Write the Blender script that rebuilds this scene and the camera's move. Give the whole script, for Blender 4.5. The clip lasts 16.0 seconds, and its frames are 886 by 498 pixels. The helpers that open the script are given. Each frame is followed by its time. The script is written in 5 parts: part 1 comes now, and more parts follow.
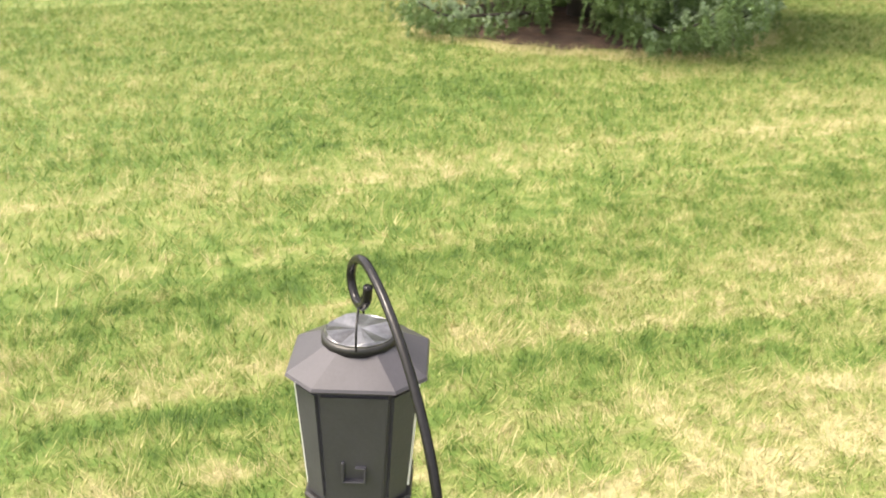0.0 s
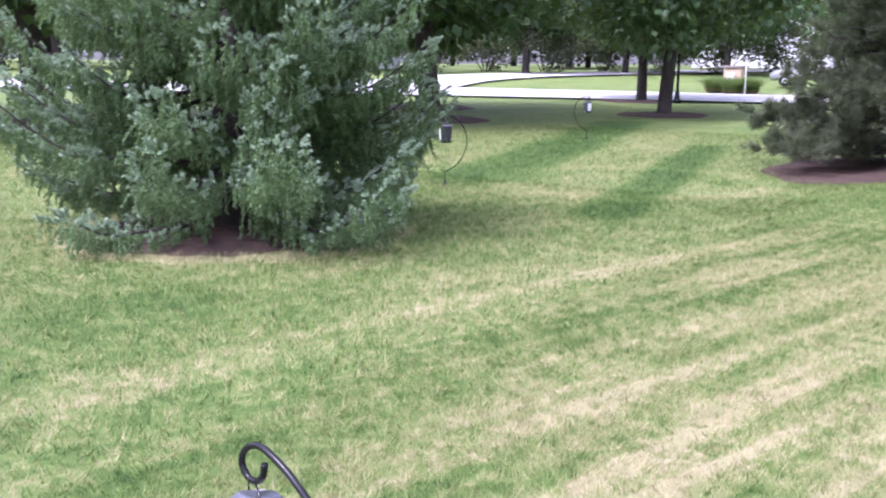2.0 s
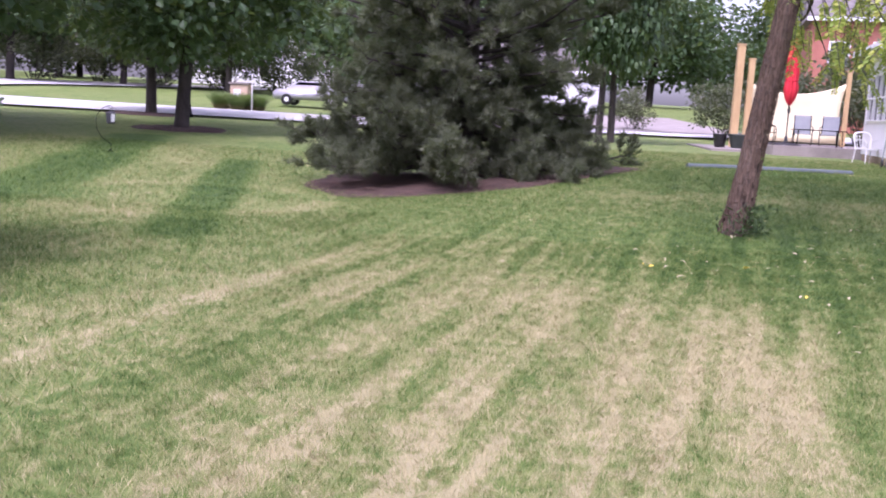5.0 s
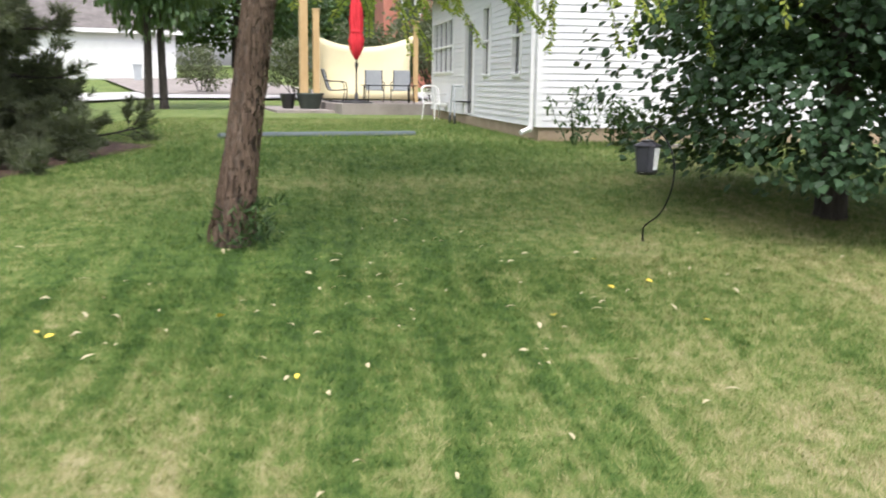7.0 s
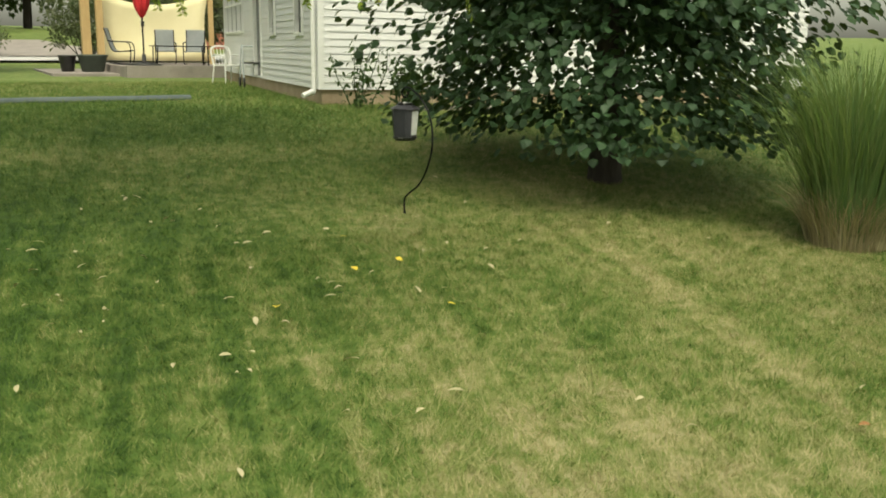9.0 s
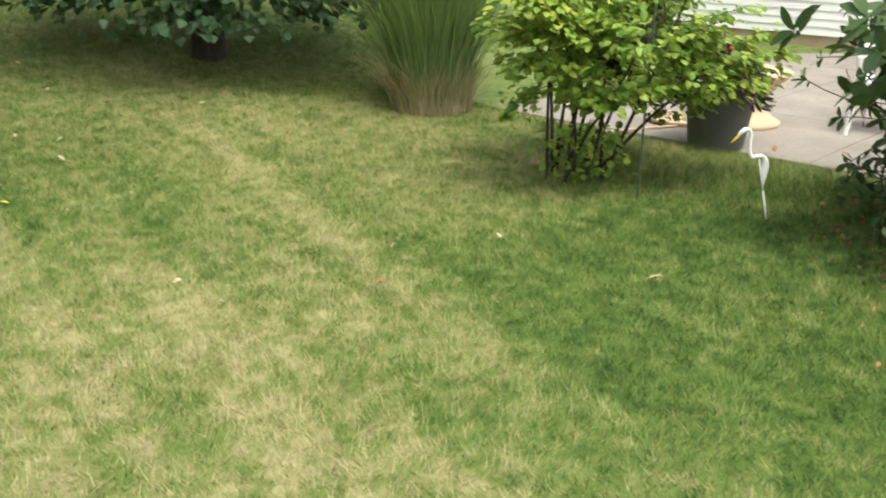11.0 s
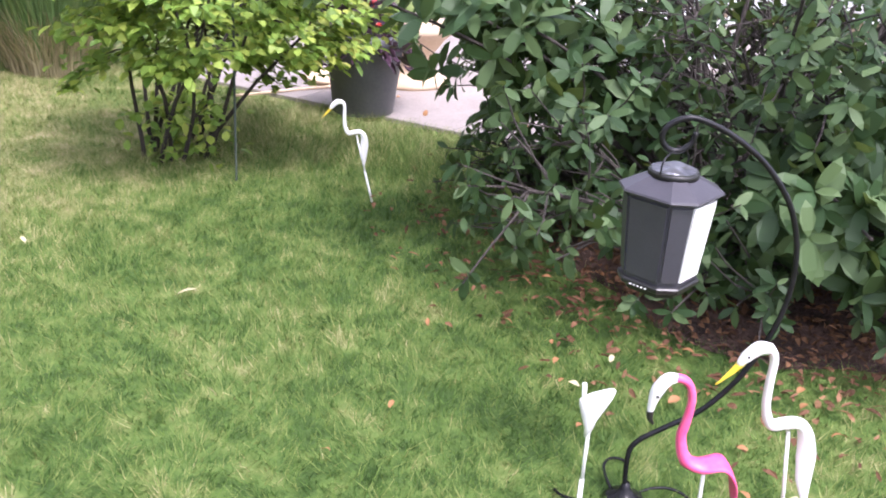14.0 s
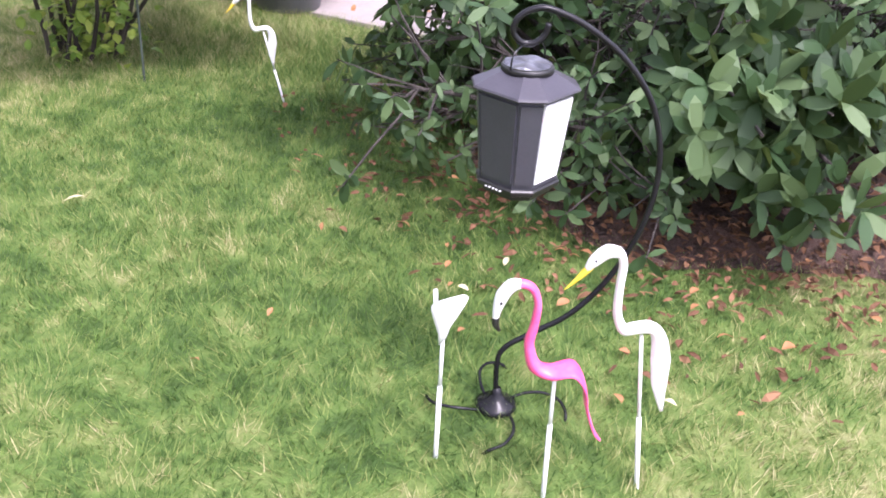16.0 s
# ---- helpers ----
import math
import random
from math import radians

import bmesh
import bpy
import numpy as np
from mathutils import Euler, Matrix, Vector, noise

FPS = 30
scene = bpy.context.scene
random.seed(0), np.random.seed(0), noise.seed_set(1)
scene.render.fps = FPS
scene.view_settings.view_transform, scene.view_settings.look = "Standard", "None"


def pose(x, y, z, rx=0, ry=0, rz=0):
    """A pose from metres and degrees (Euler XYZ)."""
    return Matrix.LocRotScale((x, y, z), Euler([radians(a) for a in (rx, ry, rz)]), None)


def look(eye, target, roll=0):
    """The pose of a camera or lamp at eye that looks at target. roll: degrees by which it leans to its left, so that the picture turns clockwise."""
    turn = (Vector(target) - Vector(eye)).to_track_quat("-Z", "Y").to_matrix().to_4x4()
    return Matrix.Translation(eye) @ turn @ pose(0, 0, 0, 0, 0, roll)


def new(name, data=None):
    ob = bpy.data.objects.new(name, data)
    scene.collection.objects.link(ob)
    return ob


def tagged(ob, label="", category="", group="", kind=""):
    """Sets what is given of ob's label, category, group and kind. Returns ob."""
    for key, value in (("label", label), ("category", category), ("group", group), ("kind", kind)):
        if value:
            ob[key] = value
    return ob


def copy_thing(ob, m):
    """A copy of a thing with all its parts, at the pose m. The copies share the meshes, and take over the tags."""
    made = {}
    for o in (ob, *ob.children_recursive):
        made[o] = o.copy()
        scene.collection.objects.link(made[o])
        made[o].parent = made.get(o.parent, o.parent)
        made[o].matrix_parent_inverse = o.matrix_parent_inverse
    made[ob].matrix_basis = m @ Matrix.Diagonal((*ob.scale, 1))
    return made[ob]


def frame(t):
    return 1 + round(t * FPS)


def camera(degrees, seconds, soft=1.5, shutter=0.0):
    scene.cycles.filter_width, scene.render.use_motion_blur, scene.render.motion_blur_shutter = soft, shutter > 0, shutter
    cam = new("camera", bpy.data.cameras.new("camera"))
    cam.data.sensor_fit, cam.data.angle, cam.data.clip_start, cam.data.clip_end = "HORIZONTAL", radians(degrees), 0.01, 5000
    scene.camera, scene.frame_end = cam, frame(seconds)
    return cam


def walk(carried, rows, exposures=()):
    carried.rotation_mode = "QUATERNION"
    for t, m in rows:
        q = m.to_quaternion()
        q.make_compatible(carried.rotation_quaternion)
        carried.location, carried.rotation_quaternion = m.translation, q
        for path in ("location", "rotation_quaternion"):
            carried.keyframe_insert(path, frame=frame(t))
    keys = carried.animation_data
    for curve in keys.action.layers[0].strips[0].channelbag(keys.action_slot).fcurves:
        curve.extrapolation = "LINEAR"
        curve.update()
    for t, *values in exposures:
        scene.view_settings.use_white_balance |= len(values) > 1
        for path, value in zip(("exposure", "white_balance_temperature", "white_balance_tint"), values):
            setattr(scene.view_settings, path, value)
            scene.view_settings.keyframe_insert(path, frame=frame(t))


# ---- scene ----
cam = camera(50.82, 16.0, soft=1.8, shutter=0.2)
PATH = [
    (0.0, pose(-3.839, -2.841, 1.475, 67.44, -1.67, 59.60)),
    (0.5, pose(-3.887, -3.070, 1.531, 70.00, -0.68, 49.06)),
    (1.0, pose(-3.831, -3.213, 1.592, 75.10, -0.71, 42.84)),
    (1.5, pose(-3.703, -3.359, 1.639, 77.77, -0.54, 41.34)),
    (2.0, pose(-3.665, -3.418, 1.629, 79.71, -0.45, 36.62)),
    (2.5, pose(-3.605, -3.455, 1.614, 79.80, -0.07, 30.37)),
    (3.0, pose(-3.484, -3.367, 1.597, 79.89, -0.37, 26.03)),
    (3.2, pose(-3.426, -3.311, 1.585, 80.03, -0.52, 24.50)),
    (5.3, pose(-4.768, -3.295, 1.544, 81.49, -2.25, 3.45)),
    (5.5, pose(-4.497, -2.623, 1.564, 80.51, -1.51, 1.45)),
    (6.0, pose(-3.828, -0.536, 1.611, 79.73, -0.46, -5.50)),
    (6.5, pose(-3.490, -0.050, 1.588, 79.64, 0.27, -11.10)),
    (7.0, pose(-2.963, 0.645, 1.539, 80.10, -0.87, -17.41)),
    (7.5, pose(-2.787, 0.907, 1.540, 78.58, -1.57, -23.54)),
    (8.0, pose(-2.595, 1.075, 1.522, 77.52, -0.82, -27.73)),
    (8.2, pose(-2.487, 1.144, 1.522, 78.58, -1.12, -27.03)),
    (10.3, pose(-1.670, 1.064, 1.484, 74.08, -0.96, -36.99)),
    (10.5, pose(-1.662, 0.856, 1.520, 73.43, -1.74, -40.11)),
    (11.0, pose(-1.560, 0.650, 1.576, 70.56, -0.90, -47.62)),
    (11.5, pose(-1.334, 0.457, 1.585, 69.12, -1.55, -50.43)),
    (12.0, pose(-1.117, 0.385, 1.607, 68.73, -0.80, -53.07)),
    (12.5, pose(-0.865, 0.389, 1.623, 68.33, -1.31, -56.02)),
    (13.0, pose(-0.612, 0.304, 1.636, 69.24, -1.99, -55.54)),
    (13.5, pose(-0.430, 0.237, 1.633, 68.78, -2.40, -56.74)),
    (14.0, pose(-0.236, 0.219, 1.605, 67.35, -3.15, -59.54)),
    (14.5, pose(-0.131, 0.179, 1.612, 64.32, -3.02, -61.32)),
    (15.0, pose(-0.068, 0.100, 1.608, 63.41, -3.75, -62.09)),
    (15.5, pose(-0.037, 0.046, 1.602, 62.57, -3.53, -61.95)),
    (16.0, pose(0.000, 0.000, 1.587, 61.28, -2.98, -61.00)),
]
# seconds, stops, kelvin, tint
EXPO = [(0.0, 0.88, 7500, 13), (0.5, 0.92, 7300, 14), (1.0, 0.82, 6950, 15), (1.5, 0.46, 5560, 28), (2.0, 0.7, 5420, 38), (2.4, 0.75, 5150, 52), (3.2, 0.76, 5100, 62), (5.3, 0.2, 5750, 42), (6.0, 0.12, 5900, 30), (7.0, 0.16, 6300, 14), (7.5, -0.1, 6650, 9), (8.2, -0.28, 7300, 1), (10.5, -0.44, 8100, -7), (11.0, 0.12, 7000, 2), (11.5, 0.2, 6100, -6), (12.0, 0.5, 5380, 21), (12.5, 0.5, 6200, 12), (13.0, 0.55, 6200, 15), (13.5, 0.5, 6100, 19), (14.5, 0.93, 5850, 36), (15.0, 0.92, 5850, 38), (15.5, 0.86, 5900, 33), (16.0, 0.88, 5950, 32)]
SKY, SUN = 0.32, 2.0
DRY_MID, DRY_FAR = 0.06, -0.04
BLADES = [(-7, 4.8, -3.5, 7.5, 7600, .034), (-14, -3, -6.5, -3.5, 2500, .045), (-14, -7, -3.5, 9.5, 2000, .05), (-8, 8, 7.5, 14, 2400, .04), (-19, -8, 9.5, 22, 500, .065), (-4, 6, 14, 24, 800, .055), (-25, -14, -6, 12, 280, .085)]
walk(cam, PATH, EXPO)

# ---- world and light ----
world = bpy.data.worlds.new("sky")
scene.world = world
world.use_nodes = True
wn = world.node_tree
sky = wn.nodes.new("ShaderNodeTexSky")
sky.sky_type = "NISHITA"
sky.sun_disc = False
SUN_AZ, SUN_EL = radians(206), radians(61)
sky.sun_elevation, sky.sun_rotation = SUN_EL, SUN_AZ
sky.air_density, sky.dust_density, sky.ozone_density = 1.0, 4.0, 1.0
haze = wn.nodes.new("ShaderNodeHueSaturation")
haze.inputs["Saturation"].default_value = 0.35
wn.links.new(sky.outputs[0], haze.inputs["Color"])
wn.links.new(haze.outputs[0], wn.nodes["Background"].inputs[0])
wn.nodes["Background"].inputs[1].default_value = SKY
sun = new("sun", bpy.data.lights.new("sun", "SUN"))
sun.data.energy, sun.data.angle, sun.data.color = SUN, radians(8), (1.0, 0.96, 0.88)
sun.matrix_world = look((math.sin(SUN_AZ) * 40, math.cos(SUN_AZ) * 40, 40 * math.tan(SUN_EL)), (0, 0, 0))


# ---- materials ----
def nodes_of(name):
    m = bpy.data.materials.new(name)
    m.use_nodes = True
    nt = m.node_tree
    return m, nt, nt.nodes["Principled BSDF"]


def ramp(nt, fac, stops):
    r = nt.nodes.new("ShaderNodeValToRGB")
    while len(r.color_ramp.elements) < len(stops):
        r.color_ramp.elements.new(0.5)
    for e, (p, c) in zip(r.color_ramp.elements, stops):
        e.position, e.color = p, (*c, 1)
    nt.links.new(fac, r.inputs[0])
    return r.outputs[0]


def coords(nt, scale=(1, 1, 1), kind="Object"):
    tc = nt.nodes.new("ShaderNodeTexCoord")
    mp = nt.nodes.new("ShaderNodeMapping")
    mp.inputs["Scale"].default_value = scale
    nt.links.new(tc.outputs[kind], mp.inputs[0])
    return mp.outputs[0]


def noise_fac(nt, vec, scale, detail=4.0, rough=0.6):
    n = nt.nodes.new("ShaderNodeTexNoise")
    n.inputs["Scale"].default_value, n.inputs["Detail"].default_value, n.inputs["Roughness"].default_value = scale, detail, rough
    nt.links.new(vec, n.inputs["Vector"])
    return n.outputs["Fac"]


def mixc(nt, fac, a, b, mode="MIX"):
    m = nt.nodes.new("ShaderNodeMix")
    m.data_type, m.blend_type = "RGBA", mode
    for sock, v in ((m.inputs[0], fac), (m.inputs[6], a), (m.inputs[7], b)):
        if isinstance(v, (int, float)):
            sock.default_value = v
        elif isinstance(v, tuple):
            sock.default_value = (*v, 1)
        else:
            nt.links.new(v, sock)
    return m.outputs[2]


def math_node(nt, op, a, b=0.0, c=None):
    m = nt.nodes.new("ShaderNodeMath")
    m.operation = op
    for sock, v in zip(m.inputs, (a, b, c)):
        if v is None:
            continue
        if isinstance(v, (int, float)):
            sock.default_value = v
        else:
            nt.links.new(v, sock)
    return m.outputs[0]


def bump(nt, bsdf, height, strength=0.3, distance=0.01):
    b = nt.nodes.new("ShaderNodeBump")
    b.inputs["Strength"].default_value, b.inputs["Distance"].default_value = strength, distance
    nt.links.new(height, b.inputs["Height"])
    nt.links.new(b.outputs[0], bsdf.inputs["Normal"])


def surface(name, dark, light, scale=6.0, rough=0.6, metal=0.0, grain=60.0, relief=0.2, stretch=(1, 1, 1), dist=0.004, spec=0.5):
    """A surface that varies at two scales between two colours."""
    m, nt, b = nodes_of(name)
    v = coords(nt, stretch)
    big, fine = noise_fac(nt, v, scale), noise_fac(nt, v, grain, 3)
    f = math_node(nt, "ADD", math_node(nt, "MULTIPLY", big, 0.65), math_node(nt, "MULTIPLY", fine, 0.35))
    nt.links.new(ramp(nt, f, [(0.32, dark), (0.68, light)]), b.inputs["Base Color"])
    b.inputs["Roughness"].default_value, b.inputs["Metallic"].default_value = rough, metal
    b.inputs["Specular IOR Level"].default_value = spec
    if relief:
        bump(nt, b, fine, relief, dist)
    return m


def foliage(name, stops, rough=0.5, through_light=0.3, patch=0.8, spec=0.35, single=0.6):
    """Leaves or needles: hue by the single leaf and by patches of the crown."""
    m, nt, b = nodes_of(name)
    g = nt.nodes.new("ShaderNodeNewGeometry")
    big = noise_fac(nt, coords(nt), patch, 3)
    f = math_node(nt, "ADD", math_node(nt, "MULTIPLY", g.outputs["Random Per Island"], single), math_node(nt, "MULTIPLY", big, 1 - single))
    col = ramp(nt, f, stops)
    nt.links.new(col, b.inputs["Base Color"])
    b.inputs["Roughness"].default_value = rough
    b.inputs["Specular IOR Level"].default_value = spec
    tr = nt.nodes.new("ShaderNodeBsdfTranslucent")
    nt.links.new(mixc(nt, 0.5, col, (0.35, 0.45, 0.08), "MIX"), tr.inputs[0])
    mx = nt.nodes.new("ShaderNodeMixShader")
    mx.inputs[0].default_value = through_light
    nt.links.new(b.outputs[0], mx.inputs[1])
    nt.links.new(tr.outputs[0], mx.inputs[2])
    nt.links.new(mx.outputs[0], nt.nodes["Material Output"].inputs[0])
    return m


def line_band(nt, x, y, p0, p1, half, soft, amount):
    """A mown band along a line: amount within half metres of it, fading over soft, between its two ends."""
    dx, dy = p1[0] - p0[0], p1[1] - p0[1]
    n = math.hypot(dx, dy)
    ux, uy = dx / n, dy / n
    off = math_node(nt, "MULTIPLY_ADD", x, uy, math_node(nt, "MULTIPLY_ADD", y, -ux, ux * p0[1] - uy * p0[0]))
    run = math_node(nt, "MULTIPLY_ADD", x, ux, math_node(nt, "MULTIPLY_ADD", y, uy, -ux * p0[0] - uy * p0[1]))
    a = smooth_range(nt, math_node(nt, "ABSOLUTE", off), half, half + soft, amount, 0.0)
    over = math_node(nt, "SUBTRACT", math_node(nt, "ABSOLUTE", math_node(nt, "SUBTRACT", run, n / 2)), n / 2)
    return math_node(nt, "MULTIPLY", a, smooth_range(nt, over, -1.0, 0.3, 1.0, 0.0))


def smooth_range(nt, value, a, b, c, d):
    mr = nt.nodes.new("ShaderNodeMapRange")
    mr.interpolation_type = "SMOOTHSTEP"
    for k, val in ((1, a), (2, b), (3, c), (4, d)):
        mr.inputs[k].default_value = val
    nt.links.new(value, mr.inputs[0])
    return mr.outputs[0]


def distance_to(nt, vec, x, y):
    d = nt.nodes.new("ShaderNodeVectorMath")
    d.operation = "DISTANCE"
    d.inputs[1].default_value = (x, y, 0)
    nt.links.new(vec, d.inputs[0])
    return d.outputs["Value"]


# turf that is lusher (-) or drier (+), some of it painted shade and sun: centre, inner and outer radius, amount
# shade painted by shrub (2.5, 2.0) and locust (-2.0, 7.3); sun: drier ones, x > 2
PATCHES = [((2.5, 2.0), 1.0, 2.6, -0.22), ((-1.6, 1.6), 0.3, 1.6, -0.09), ((2.6, 5.2), 0.4, 2.2, 0.09), ((-2.0, 7.3), 1.0, 3.2, -0.17), ((2.2, 7.8), 0.5, 2.2, 0.10), ((2.7, 3.9), 0.3, 1.5, 0.09), ((4.0, 3.1), 0.4, 1.2, 0.02), ((3.2, 6.2), 0.4, 1.6, 0.05), ((-1.5, 4.6), 0.4, 1.7, -0.12), ((-5.0, 10.5), 1.5, 5.0, -0.06), ((1.0, 16.5), 2.0, 6.5, -0.09), ((-0.5, 12.6), 1.2, 4.2, -0.10),
           ((0.4, 3.4), 0.3, 1.7, 0.11), ((-4.3, 3.7), 0.6, 2.4, 0.10), ((-8.3, 10.3), 0.3, 1.4, 0.13), ((-4.6, 1.2), 0.5, 2.6, 0.07), ((-9.8, 0.6), 0.3, 1.3, -0.10), ((-12.6, -3.6), 0.3, 1.5, 0.22), ((-12.6, 4.6), 0.4, 1.6, -0.12)]
# mown bands: two ends, half width, softness, amount
BANDS = [((-12.2, 8.6), (-17.2, 25.0), 0.50, 0.6, -0.25), ((-8.7, 6.2), (-11.9, 18.6), 0.22, 0.4, -0.28), ((-10.3, 7.2), (-13.8, 20.5), 0.4, 0.9, 0.07), ((-14.4, 9.5), (-19.5, 24.0), 0.5, 0.8, 0.04),
         ((-8.2, -3.5), (-7.45, 3.0), 0.04, 0.4, 0.07), ((-7.5, 2.4), (-6.5, 7.0), 0.06, 0.45, 0.09), ((-6.6, -3.5), (-5.9, 3.5), 0.05, 0.35, 0.07), ((-8.9, -2.5), (-8.3, 2.6), 0.2, 0.5, -0.07), ((-7.2, -3), (-6.5, 4.0), 0.1, 0.4, -0.08),
         ((0.85, 2.2), (2.45, 7.0), 0.02, 0.16, 0.12), ((1.1, 2.0), (2.7, 7.0), 0.04, 0.22, -0.08), ((0.1, 2.0), (1.6, 7.0), 0.06, 0.25, -0.06), ((-4.5, 10.9), (3.5, 10.6), 0.05, 0.6, 0.13), ((-2.2, 8.9), (-2.75, 4.6), 0.06, 0.26, -0.13), ((-1.5, 8.8), (-2.25, 4.6), 0.06, 0.24, -0.12), ((-3.2, 7.6), (-3.9, 3.6), 0.05, 0.24, -0.08)]


def lawn_material(name, blades):
    """Mown turf: green and straw-dry patches, mowing streaks, some shade and sun put into the colour; the blades take
    the colour of their patch.
    """
    m, nt, b = nodes_of(name)
    v, flat = coords(nt), coords(nt, (1, 1, 0))
    sep = nt.nodes.new("ShaderNodeSeparateXYZ")
    nt.links.new(v, sep.inputs[0])
    x, y = sep.outputs[0], sep.outputs[1]
    patches = noise_fac(nt, coords(nt, (1, 0.8, 0)), 0.45, 5, 0.62)
    clumps = noise_fac(nt, flat, 2.6, 4, 0.65)
    tufts = noise_fac(nt, flat, 8.0, 4, 0.68)
    dry = math_node(nt, "ADD", math_node(nt, "MULTIPLY", patches, 0.50), math_node(nt, "MULTIPLY", clumps, 0.52))
    dry = math_node(nt, "ADD", dry, math_node(nt, "MULTIPLY", tufts, 1.1))
    dry = math_node(nt, "ADD", dry, -0.32)
    # uneven mower streaks, long along their heading and thin across it
    turned = nt.nodes.new("ShaderNodeMapping")
    turned.inputs["Rotation"].default_value = (0, 0, radians(11.5))
    nt.links.new(flat, turned.inputs[0])
    wav = nt.nodes.new("ShaderNodeMapping")
    wav.inputs["Scale"].default_value = (3.9, 0.2, 0)
    nt.links.new(turned.outputs[0], wav.inputs[0])
    streak = smooth_range(nt, noise_fac(nt, wav.outputs[0], 1.0, 4.0, 0.6), 0.32, 0.68, -1.0, 1.0)
    zone = math_node(nt, "MULTIPLY", smooth_range(nt, x, -1.6, 1.4, 1.0, 0.22), smooth_range(nt, y, 6.2, 9.5, 1.0, 0.25))
    zone = math_node(nt, "MULTIPLY", zone, smooth_range(nt, x, -8.5, -5.5, 0.4, 1.0))
    worn = noise_fac(nt, coords(nt, (1, 0.5, 0)), 0.5, 2)
    dry = math_node(nt, "ADD", dry, math_node(nt, "MULTIPLY", math_node(nt, "MULTIPLY", streak, zone), math_node(nt, "MULTIPLY", worn, 0.36)))
    # drier in the open middle of the lawn
    dry = math_node(nt, "ADD", dry, smooth_range(nt, distance_to(nt, flat, -2.4, 1.2), 1.5, 9.0, DRY_MID, DRY_FAR))
    # real lush and dry turf, plus shade and sunlit lawn laid in as colour
    for (cx, cy), r0, r1, amount in PATCHES:
        dry = math_node(nt, "ADD", dry, smooth_range(nt, distance_to(nt, flat, cx, cy), r0, r1, amount, 0.0))
    for band in BANDS:
        dry = math_node(nt, "ADD", dry, line_band(nt, x, y, *band))
    # the mower's turning loop, and the bleached rim of the spruce bed
    for cx, cy, r, half, amount in ((-10.2, 10.6, 2.15, 0.4, 0.09), (-10.2, 10.6, 1.45, 0.35, -0.06), (-11.4, 3.3, 1.7, 0.32, 0.26)):
        off = math_node(nt, "ABSOLUTE", math_node(nt, "SUBTRACT", distance_to(nt, flat, cx, cy), r))
        dry = math_node(nt, "ADD", dry, smooth_range(nt, off, half * .3, half, amount, 0.0))
    stops = [(0.38, (0.047, 0.100, 0.021)), (0.58, (0.112, 0.192, 0.040)), (0.78, (0.225, 0.275, 0.085)), (0.94, (0.35, 0.335, 0.155)), (1.0, (0.47, 0.42, 0.235))]
    col = ramp(nt, dry, stops)
    if blades:
        g = nt.nodes.new("ShaderNodeNewGeometry")
        r = g.outputs["Random Per Island"]
        dry2 = math_node(nt, "ADD", dry, math_node(nt, "MULTIPLY_ADD", r, 0.6, -0.30))
        col = ramp(nt, dry2, stops)
        tr = nt.nodes.new("ShaderNodeBsdfTranslucent")
        nt.links.new(col, tr.inputs[0])
        mx = nt.nodes.new("ShaderNodeMixShader")
        mx.inputs[0].default_value = 0.3
        nt.links.new(b.outputs[0], mx.inputs[1])
        nt.links.new(tr.outputs[0], mx.inputs[2])
        nt.links.new(mx.outputs[0], nt.nodes["Material Output"].inputs[0])
    else:
        fine = noise_fac(nt, flat, 90.0, 3, 0.7)
        col = mixc(nt, math_node(nt, "MULTIPLY", fine, 0.6), col, (0.05, 0.075, 0.02))
        bump(nt, b, fine, 0.6, 0.03)
    nt.links.new(col, b.inputs["Base Color"])
    b.inputs["Roughness"].default_value = 0.75
    b.inputs["Specular IOR Level"].default_value = 0.2
    return m


M = {}
M["turf"] = lawn_material("turf", False)
M["blades"] = lawn_material("grass_blades", True)
M["mulch"] = surface("bark_mulch", (0.020, 0.012, 0.009), (0.120, 0.068, 0.048), 7, 0.9, 0, 55, 0.9, (1, 1, 1), 0.03)
M["bark"] = surface("bark", (0.022, 0.016, 0.012), (0.20, 0.145, 0.105), 14, 0.9, 0, 60, 0.9, (1, 1, 0.4), 0.03)
M["bark_plate"] = foliage("flaky_bark", [(0.1, (0.045, 0.030, 0.022)), (0.5, (0.115, 0.080, 0.058)), (0.9, (0.22, 0.158, 0.118))], 0.9, 0.0, 5.0, 0.15, 0.4)
M["dark_bark"] = surface("dark_bark", (0.02, 0.016, 0.014), (0.07, 0.058, 0.05), 5, 0.9, 0, 26, 0.8, (1, 1, 0.3), 0.03)
M["asphalt"] = surface("pale_asphalt", (0.42, 0.41, 0.40), (0.55, 0.54, 0.52), 0.4, 0.85, 0, 8, 0.1)
M["concrete"] = surface("concrete", (0.20, 0.175, 0.16), (0.34, 0.30, 0.275), 1.6, 0.85, 0, 50, 0.2)
M["siding"] = surface("white_vinyl_siding", (0.70, 0.70, 0.72), (0.82, 0.82, 0.83), 0.7, 0.45, 0, 30, 0.05)
M["trim"] = surface("white_trim", (0.74, 0.74, 0.74), (0.84, 0.84, 0.84), 2, 0.4, 0, 40, 0.05)
M["foundation"] = surface("tan_foundation", (0.30, 0.22, 0.15), (0.46, 0.36, 0.26), 2, 0.9, 0, 30, 0.3)
M["roof"] = surface("roof_shingle", (0.10, 0.09, 0.085), (0.20, 0.18, 0.17), 2, 0.9, 0, 20, 0.4)
M["brick"] = surface("red_brick", (0.28, 0.10, 0.07), (0.42, 0.17, 0.12), 1, 0.85, 0, 12, 0.3)
